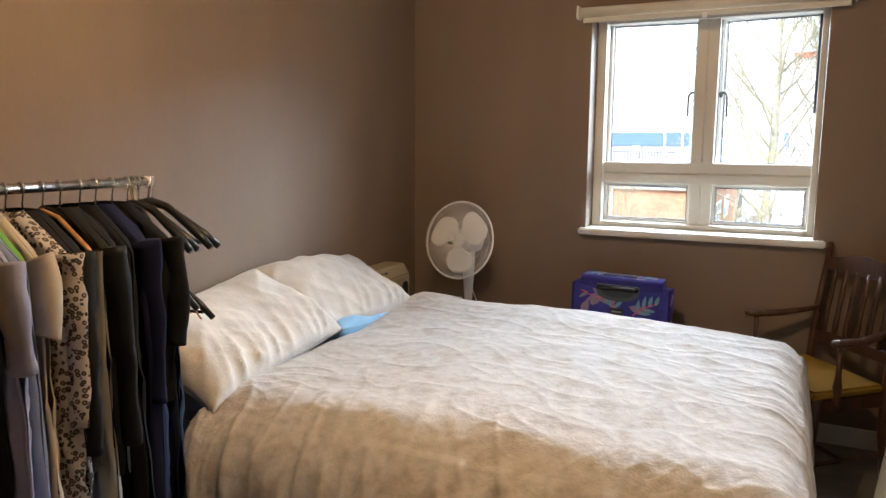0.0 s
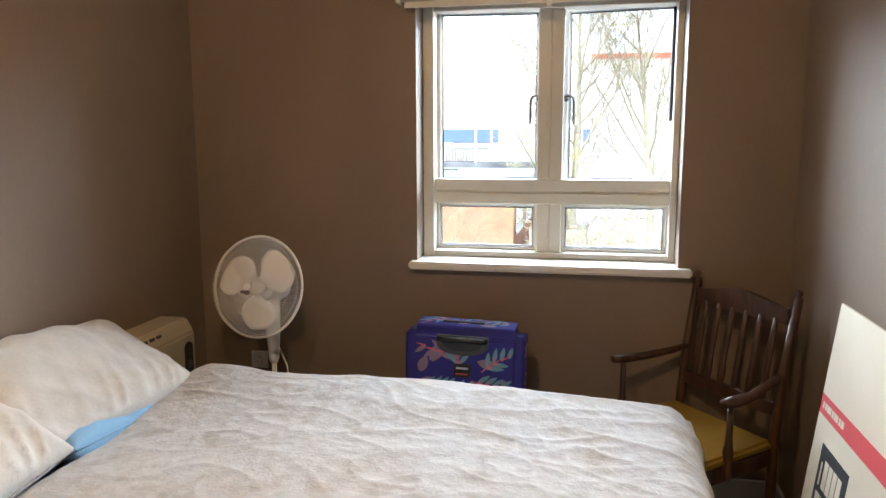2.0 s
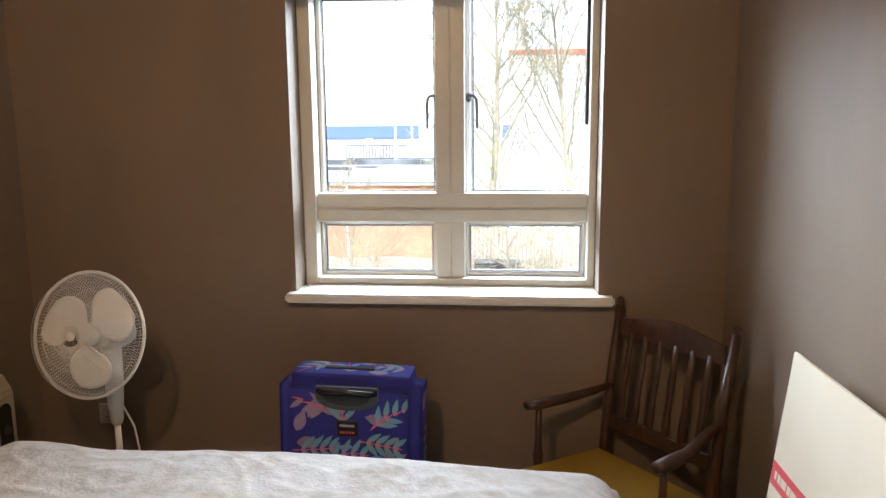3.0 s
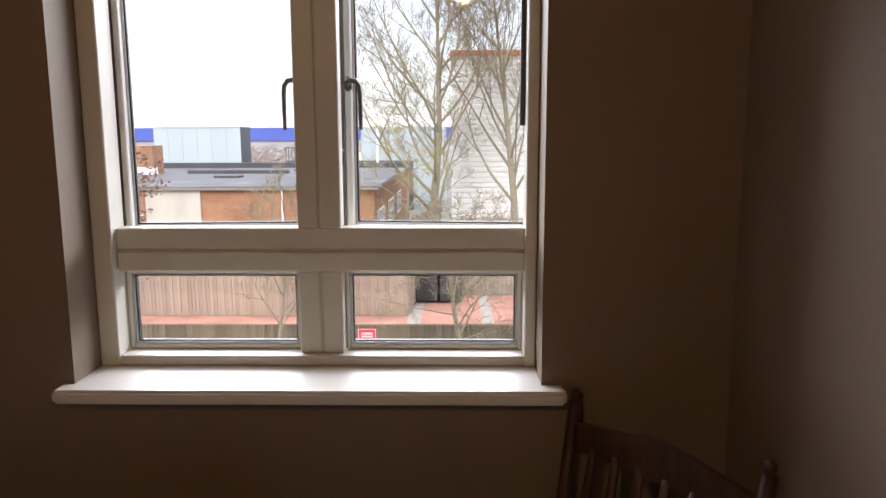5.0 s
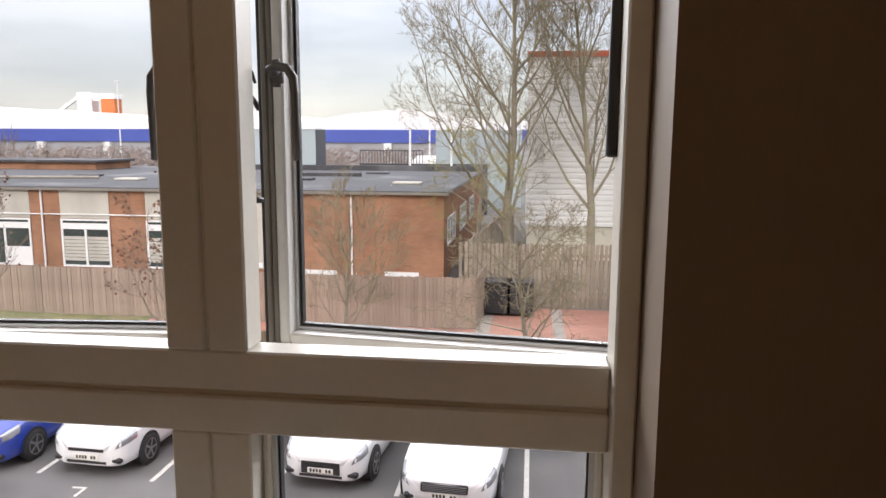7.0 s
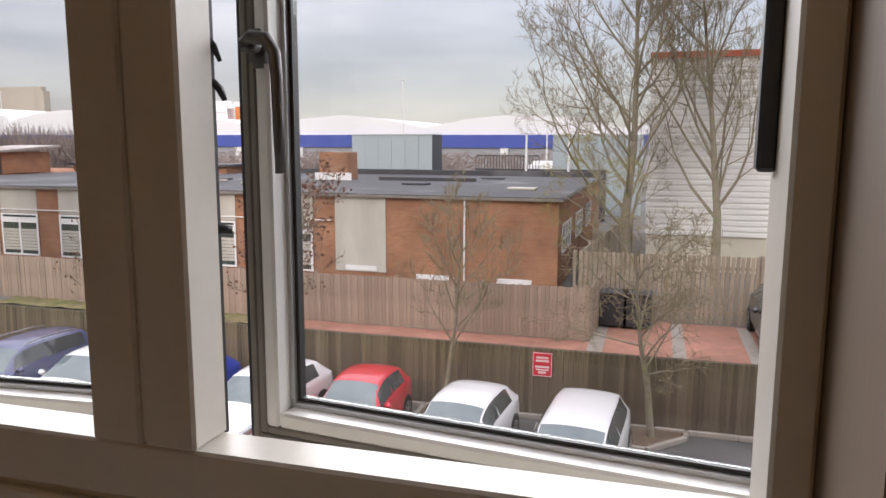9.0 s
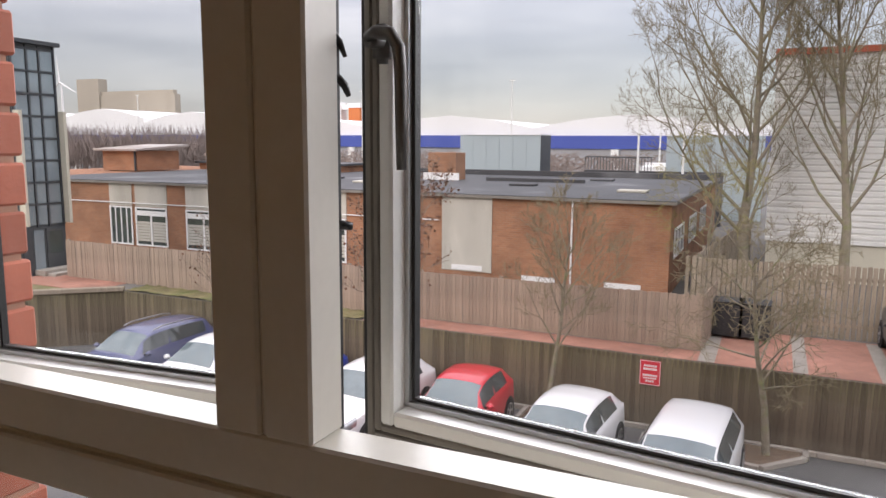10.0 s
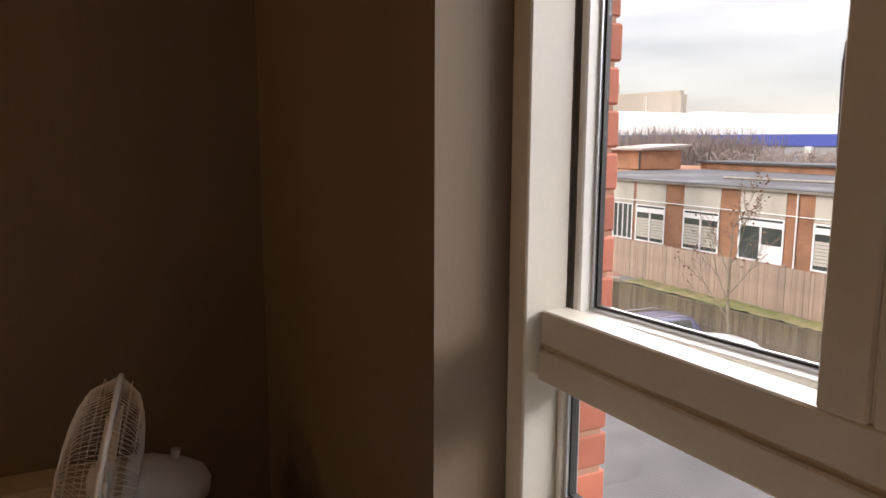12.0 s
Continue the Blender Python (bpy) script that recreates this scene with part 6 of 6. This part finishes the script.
# ---- trees ----
def tree(name, label, at, height, radius, seed, levels, spread, first=0.3, limbs=7, material=None, twig=None, leaves=0, lean=0.0, droop=0.0, reach=0.60):
    """A bare tree: a tapered trunk, limbs that fork again and again, and fine twigs."""
    rnd = random.Random(seed)
    t = thing(name, label, "tree", at=at, turn=rnd.uniform(0, 360))
    trunk, crown = bmesh.new(), bmesh.new()
    tips = []

    def grow(p, d, ln, r, level):
        n = 4 if level < 2 else 3
        pts, rad, dirs = [p], [r], [d]
        for i in range(n):
            d = (d + Vector((rnd.uniform(-1, 1), rnd.uniform(-1, 1), rnd.uniform(-0.5, 0.8) - droop * level * 0.25)) * (0.13 + 0.05 * level) + Vector((0, 0, 0.13 if level and not droop else 0.0))).normalized()
            p = p + d * ln / n
            pts.append(p)
            rad.append(max(0.005, r * (1 - 0.80 * ((i + 1) / n) ** 0.8)))
            dirs.append(d)
        tube(trunk if level < 2 else crown, pts, rad, 8 if level == 0 else 5 if level == 1 else 3, caps=False)
        if level >= levels:
            tips.append(pts[-1])
            tips.append(pts[1])
            return
        kids = limbs if level == 0 else rnd.randint(5, 6) if level < 3 else rnd.randint(3, 4)
        for k in range(kids):
            s = first + (1 - first) * (k + rnd.random() * 0.7) / kids if level == 0 else 0.25 + 0.75 * (k + rnd.random()) / kids
            i = min(n - 1, int(s * n))
            q = pts[i].lerp(pts[i + 1], s * n - i)
            axis = dirs[i].orthogonal().normalized()
            axis.rotate(Matrix.Rotation(2.4 * k + rnd.uniform(-1.3, 1.3), 3, dirs[i]))
            nd = dirs[i].copy()
            nd.rotate(Matrix.Rotation(radians(spread * rnd.uniform(0.55, 1.35)), 3, axis))
            share = (1.0 - 0.45 * s) * rnd.uniform(0.75, 1.1)
            grow(q, nd, ln * (reach if level == 0 else 0.54 if level < 3 else 0.66) * share + 0.05, max(0.005, r * (0.48 if level else 0.38) * (1 - 0.4 * s)), level + 1)

    grow(Vector((0, 0, 0)), Vector((lean, 0, 1)).normalized(), height, radius, 0)
    part("trunk", trunk, material or M_BARK, t, smooth=True)
    part("crown", crown, twig or M_TWIG, t)
    if leaves:
        bm = bmesh.new()
        for k in range(leaves):
            c = rnd.choice(tips) + Vector((rnd.uniform(-1, 1), rnd.uniform(-1, 1), rnd.uniform(-1, 1))) * 0.08
            a = Vector((rnd.uniform(-1, 1), rnd.uniform(-1, 1), rnd.uniform(-1, 0.2))).normalized() * 0.085
            b = a.orthogonal().normalized() * 0.04
            vs = [bm.verts.new(c + q) for q in (Vector((0, 0, 0)), a * 0.5 + b, a, a * 0.5 - b)]
            bm.faces.new(vs)
        part("leaves", bm, M_DEADLEAF, t, "curled dead brown leaves")
    return t


tree("bare_tree", "tall bare winter tree with grey-green bark", (-0.95, 29.5, ZT), 9.8, 0.21, 12, 5, 46, first=0.14, limbs=22, reach=0.70, twig=M_OLIVETWIG)
tree("bare_tree", "tall bare winter tree before the white block", (2.0, 29.8, ZT), 9.6, 0.19, 21, 5, 42, first=0.17, limbs=18, reach=0.72, twig=M_OLIVETWIG)
tree("bare_bush", "tangled olive-yellow winter shrub beside the brick wall", (-2.0, 27.6, ZT), 4.6, 0.08, 5, 4, 60, first=0.35, limbs=9, twig=M_YTWIG, droop=0.6)
tree("young_tree", "slim bare young tree in the planting bed", (0.02, 19.95, ZG + 0.05), 4.5, 0.09, 31, 4, 54, first=0.32, limbs=17, droop=0.15, twig=M_OLIVETWIG)
tree("young_tree", "slim bare young tree behind the parked cars", (-4.95, 20.02, ZG + 0.05), 4.6, 0.08, 8, 4, 44, first=0.34, limbs=13, twig=M_OLIVETWIG)
tree("young_tree", "young tree holding curled dead brown leaves", (-9.6, 20.05, ZG + 0.05), 5.2, 0.08, 9, 3, 40, first=0.28, limbs=13, leaves=800)
tree("young_tree", "young tree holding a few dead leaves", (-14.35, 20.0, ZG + 0.05), 4.6, 0.07, 10, 3, 40, first=0.34, limbs=8, leaves=130)


def woods():
    """The bare wood along the warehouse: countless twigs."""
    rnd = random.Random(2)
    bm = bmesh.new()
    for k in range(2300):
        x = rnd.uniform(-150, -62) if k % 5 else rnd.uniform(-60, -10)
        y = rnd.uniform(66, 84)
        top = (3.9 + 1.5 * noise.noise(Vector((x * 0.09, 0, 0))) + rnd.uniform(-1.2, 0.3)) if x < -60 else rnd.uniform(0, 1.2)
        base = Vector((x, y, ZT))
        for j in range(5):
            p = base + Vector((rnd.uniform(-0.4, 0.4), 0, rnd.uniform(1.0, 4.0)))
            q = Vector((x + rnd.uniform(-1.6, 1.6), y + rnd.uniform(-0.6, 0.6), top + rnd.uniform(-2.2, 0)))
            m = p.lerp(q, 0.5) + Vector((rnd.uniform(-0.4, 0.4), 0, 0.3))
            tube(bm, [p, m, q], [0.06, 0.035, 0.012], 3, caps=False)
    tagged(part("bare_wood", bm, M_HEDGE), "belt of bare brown winter trees before the warehouse", "trees", kind="stuff")


woods()


def bins():
    # Two lidded boxes stand in for a dark, bush-like netted heap.
    t = thing("dark_corner_heap", "dark bush-like heap in the fence corner, built of boxes", "bins", at=(-0.95, 23.3, ZT))
    for k in range(2):
        part("heap_block", bx(-0.25 + 0.62 * k - 0.25, -0.28, 0.05, 0.27 + 0.62 * k, 0.28, 0.92, bevel=0.04), M_TANK, t)
        part("lid", bx(-0.52 + 0.62 * k, -0.32, 0.92, 0.29 + 0.62 * k, 0.3, 1.0, bevel=0.03), M_TANK, t)


bins()


# ---- cars ----
def car_paint(name, color):
    m = mat(name, color, 0.28, vary=0.02, scale=2, fine=30, bump=0.0, spec=0.5)
    m.node_tree.nodes["Principled BSDF"].inputs["Coat Weight"].default_value = 0.8
    return m


M_CARGLASS = mat("car_window_glass", (0.055, 0.065, 0.068), 0.06, 0.0, vary=0.2, scale=3, bump=0.0, spec=0.9)
# Paler than the side windows: the sky's reflection is put into this colour.
M_WINDSCREEN = mat("windscreen_painted_reflection", (0.11, 0.145, 0.155), 0.08, 0.15, vary=0.2, scale=4, bump=0.0, spec=0.9)
M_TYRE = mat("black_tyre_rubber", (0.02, 0.02, 0.02), 0.8, vary=0.15)
M_RIM = mat("silver_alloy", (0.42, 0.42, 0.43), 0.35, 0.9, vary=0.05, bump=0.0)
M_LAMP = mat("clear_headlamp", (0.36, 0.37, 0.38), 0.12, 0.6, vary=0.2, scale=20, bump=0.0)
M_PLATE = mat("number_plate_white", (0.72, 0.72, 0.66), 0.5, vary=0.03, bump=0.0)
M_TRIM = mat("black_car_trim", (0.015, 0.015, 0.016), 0.5, vary=0.1, bump=0.0)

TOP_HATCH = [(0.0, 0.40), (0.004, 0.475), (0.014, 0.525), (0.05, 0.565), (0.12, 0.605), (0.22, 0.635), (0.285, 0.675), (0.37, 0.84), (0.45, 0.955), (0.52, 0.99), (0.62, 1.0), (0.76, 0.975), (0.87, 0.915), (0.93, 0.78), (0.975, 0.66), (0.99, 0.60), (1.0, 0.42)]
TOP_ESTATE = [(0.0, 0.40), (0.004, 0.47), (0.014, 0.52), (0.05, 0.56), (0.12, 0.60), (0.22, 0.63), (0.275, 0.665), (0.36, 0.84), (0.43, 0.955), (0.50, 0.99), (0.62, 1.0), (0.80, 0.985), (0.92, 0.95), (0.965, 0.80), (0.985, 0.66), (0.992, 0.60), (1.0, 0.42)]
WIDTHS = [(0.0, 0.58), (0.006, 0.70), (0.018, 0.81), (0.045, 0.895), (0.10, 0.955), (0.22, 1.0), (0.80, 1.0), (0.93, 0.955), (0.985, 0.87), (1.0, 0.80)]


def pick(table, f):
    for (a, va), (b, vb) in zip(table, table[1:]):
        if f <= b:
            return va + (vb - va) * (f - a) / (b - a)
    return table[-1][1]


def car(name, label, at, paint, L=4.1, W=1.75, H=1.44, top=TOP_HATCH, turn=0.0, grille="low", rails=False):
    t = thing(name, label, "car", at=at, turn=turn, group="cars parked in the bays")

    def section(f, j):
        """A point of the body: f along it from the nose, j from the sill (0) to the crown of the roof (8)."""
        hw = pick(WIDTHS, f) * W / 2
        zt = pick(top, f) * H
        belt = H * (0.60 + 0.06 * f)
        zb = min(belt, zt - 0.03)
        k = max(0.0, min(1.0, (zt - zb) / (0.24 * H)))
        xr = hw * (0.90 - 0.21 * k)
        zr = zb + (zt - zb) * (0.55 + 0.33 * k)
        low = 0.19 + 0.05 * max(0, (f - 0.93) / 0.07) + 0.04 * max(0, (0.04 - f) / 0.04)
        pts = [(0.84 * hw, low), (0.975 * hw, low + 0.07), (1.0 * hw, 0.36 * H), (0.99 * hw, 0.52 * H if zb > 0.56 * H else zb * 0.9), (0.965 * hw, zb), (0.965 * hw - 0.02 - 0.04 * (1 - k), zb + (zt - zb) * 0.10), (xr, zr), (xr * 0.62, zt - 0.014), (0.0, zt)]
        s = 1
        if j > 8:
            s, j = -1, 16 - j
        i = min(7, int(j))
        a, b = pts[i], pts[i + 1]
        q = j - i
        return Vector((s * (a[0] + (b[0] - a[0]) * q), f * L, a[1] + (b[1] - a[1]) * q))

    fs = sorted(set([a for a, _ in top] + [a for a, _ in WIDTHS] + [k / 28 for k in range(29)]))
    bm = bmesh.new()
    rows = [[bm.verts.new(section(f, j / 2)) for j in range(33)] for f in fs]
    for a, b in zip(rows, rows[1:]):
        for j in range(32):
            bm.faces.new((a[j], a[j + 1], b[j + 1], b[j]))
    bm.faces.new(rows[0])
    bm.faces.new(rows[-1][::-1])
    for a, b in zip(rows, rows[1:]):
        bm.faces.new((a[0], b[0], b[32], a[32]))
    body = part("body", bm, paint, t, smooth=True)

    def patch(pname, f0, f1, j0, j1, material, off=0.006, nf=8, nj=8, parent=None, skew=0.0):
        def g(u, v):
            f, j = f0 + (f1 - f0) * u + skew * v, j0 + (j1 - j0) * v
            e = 0.004
            p = section(f, j)
            n = (section(min(1, f + e), j) - section(f - e, j)).cross(section(f, min(16, j + 0.05)) - section(f, j - 0.05))
            n = n.normalized() if n.length > 1e-9 else Vector((0, 0, 1))
            c = p - Vector((0, L * 0.5, H * 0.45))
            if n.dot(c) < 0:
                n = -n
            return p + n * off
        return part(pname, grid(bmesh.new(), nf, nj, g), material, parent or t, smooth=True)

    cowl = 0.292 if top is TOP_HATCH else 0.282
    head = 0.445 if top is TOP_HATCH else 0.425
    patch("windscreen", cowl, head, 6.05, 9.95, M_WINDSCREEN, nj=14)
    patch("rear_window", 0.885 if top is TOP_HATCH else 0.925, 0.955 if top is TOP_HATCH else 0.975, 6.1, 9.9, M_CARGLASS, nj=14)
    for j0, j1 in ((5.12, 5.93), (10.88, 10.07)):
        patch("front_side_window", 0.335, 0.545, j0, j1, M_CARGLASS, skew=0.045)
        patch("rear_side_window", 0.565, 0.80 if top is TOP_HATCH else 0.88, j0, j1, M_CARGLASS, skew=0.01)
    for j0, j1 in ((2.75, 4.9), (13.25, 11.1)):
        patch("headlamp", 0.006, 0.10, j0, j1, M_LAMP, off=0.009, skew=0.02, nf=6, nj=6)
    zg = 0.40 * H
    if grille == "tall":
        g = part("grille", bx(-0.42, -0.014, 0.30, 0.42, 0.05, 0.60, bevel=0.05, seg=2), M_TRIM, t)
    elif grille == "oval":
        g = part("grille", bx(-0.46, -0.016, 0.44, 0.46, 0.05, 0.63, bevel=0.07, seg=3), M_TRIM, t)
        for k in range(5):
            part("grille_bar", bx(-0.40, -0.022, 0.462 + 0.031 * k, 0.40, -0.0165, 0.474 + 0.031 * k), M_RIM, g)
    else:
        g = part("grille", bx(-0.42, -0.014, 0.475, 0.42, 0.06, 0.605, bevel=0.035, seg=2), M_TRIM, t)
    part("lower_intake", bx(-0.46, -0.012, 0.235, 0.46, 0.05, 0.345, bevel=0.035, seg=2), M_TRIM, t)
    for s in (-1, 1):
        part("fog_recess", bx(s * 0.62 - 0.13, 0.010, 0.27, s * 0.62 + 0.11, 0.15, 0.405, bevel=0.04), M_TRIM, t)
        mi = part("mirror", bx(s * (W / 2 + 0.08) - 0.09, 0.335 * L, 0.635 * H, s * (W / 2 + 0.08) + 0.08, 0.335 * L + 0.14, 0.635 * H + 0.13, bevel=0.04, seg=2), paint, t, smooth=True)
        part("mirror_arm", bx(min(s * (W / 2 - 0.06), s * W / 2), 0.335 * L + 0.03, 0.635 * H, max(s * (W / 2 - 0.06), s * W / 2), 0.335 * L + 0.09, 0.635 * H + 0.05), M_TRIM, mi)
        if rails:
            part("roof_rail", rod([(s * W * 0.31, 0.48 * L, H * 0.985), (s * W * 0.32, 0.55 * L, H * 1.02), (s * W * 0.32, 0.8 * L, H * 1.01), (s * W * 0.31, 0.87 * L, H * 0.97)], 0.018, 6), M_RIM, t)
        for f in (0.185, 0.80):
            m = pose(s * (W / 2 - 0.10), f * L, 0.315, 0, 90 * s, 0)
            arch = bmesh.new()
            lathe(arch, [(0.365, 0.085), (0.365, 0.104)], 24, m)
            part("wheel_arch", arch, M_TRIM, t)
            ty = bmesh.new()
            lathe(ty, [(0.20, -0.09), (0.305, -0.09), (0.318, -0.06), (0.318, 0.09), (0.305, 0.118), (0.215, 0.12)], 28, m)
            wheel = part("wheel", ty, M_TYRE, t, smooth=True)
            ri = bmesh.new()
            lathe(ri, [(0.214, 0.10), (0.214, 0.122), (0.195, 0.124), (0.19, 0.105)], 28, m)
            lathe(ri, [(0.05, 0.10), (0.05, 0.126), (0.02, 0.13)], 14, m)
            for k in range(5):
                box(ri, -0.022, 0.0, 0.108, 0.022, 0.2, 0.122, m=m @ pose(0, 0, 0, 0, 0, 72 * k))
            part("rim", ri, M_RIM, wheel)
    pl = part("number_plate", bx(-0.26, -0.022, 0.345, 0.26, -0.0145, 0.455, bevel=0.003), M_PLATE, t, "white number plate")
    for k in range(7):
        if k != 4:
            part("plate_mark", bx(-0.215 + 0.064 * k, -0.0245, 0.368, -0.172 + 0.064 * k, -0.0225, 0.432), M_TRIM, pl)
    part("wiper", rod([(-0.5, 0.30 * L, 0.69 * H), (0.1, 0.305 * L, 0.705 * H)], 0.012, 5), M_TRIM, t)
    return t


WHITE = car_paint("white_car_paint", (0.72, 0.73, 0.74))
car("parked_car", "white five-door saloon car with oval chrome-barred grille", (-1.60, 15.10, ZG), WHITE, 4.6, 1.85, 1.34, TOP_ESTATE, -4, grille="oval")
car("parked_car", "white compact hatchback with tall dark grille", (-4.07, 15.80, ZG), WHITE, 3.95, 1.74, 1.37, turn=-5, grille="tall")
car("parked_car", "bright red small hatchback car", (-6.42, 16.55, ZG), car_paint("red_car_paint", (0.55, 0.012, 0.03)), 3.5, 1.63, 1.43, turn=1)
car("parked_car", "white hatchback with dark lower intakes", (-8.86, 15.78, ZG), WHITE, 4.25, 1.80, 1.44, turn=-3)
car("parked_car", "royal blue hatchback car", (-11.3, 15.6, ZG), car_paint("blue_car_paint", (0.02, 0.05, 0.32)), 4.3, 1.78, 1.47, turn=-1)
car("parked_car", "white hatchback car parked beside a blue estate", (-13.7, 16.0, ZG), WHITE, 4.2, 1.78, 1.46)
car("parked_car", "dusky blue-violet estate car with silver roof rails", (-16.2, 15.8, ZG), car_paint("violet_car_paint", (0.07, 0.08, 0.17)), 4.5, 1.80, 1.52, TOP_ESTATE, rails=True)
car("parked_car", "dark grey hatchback parked on the red paving", (3.3, 20.7, ZT), car_paint("dark_car_paint", (0.02, 0.022, 0.026)), 4.0, 1.75, 1.38)
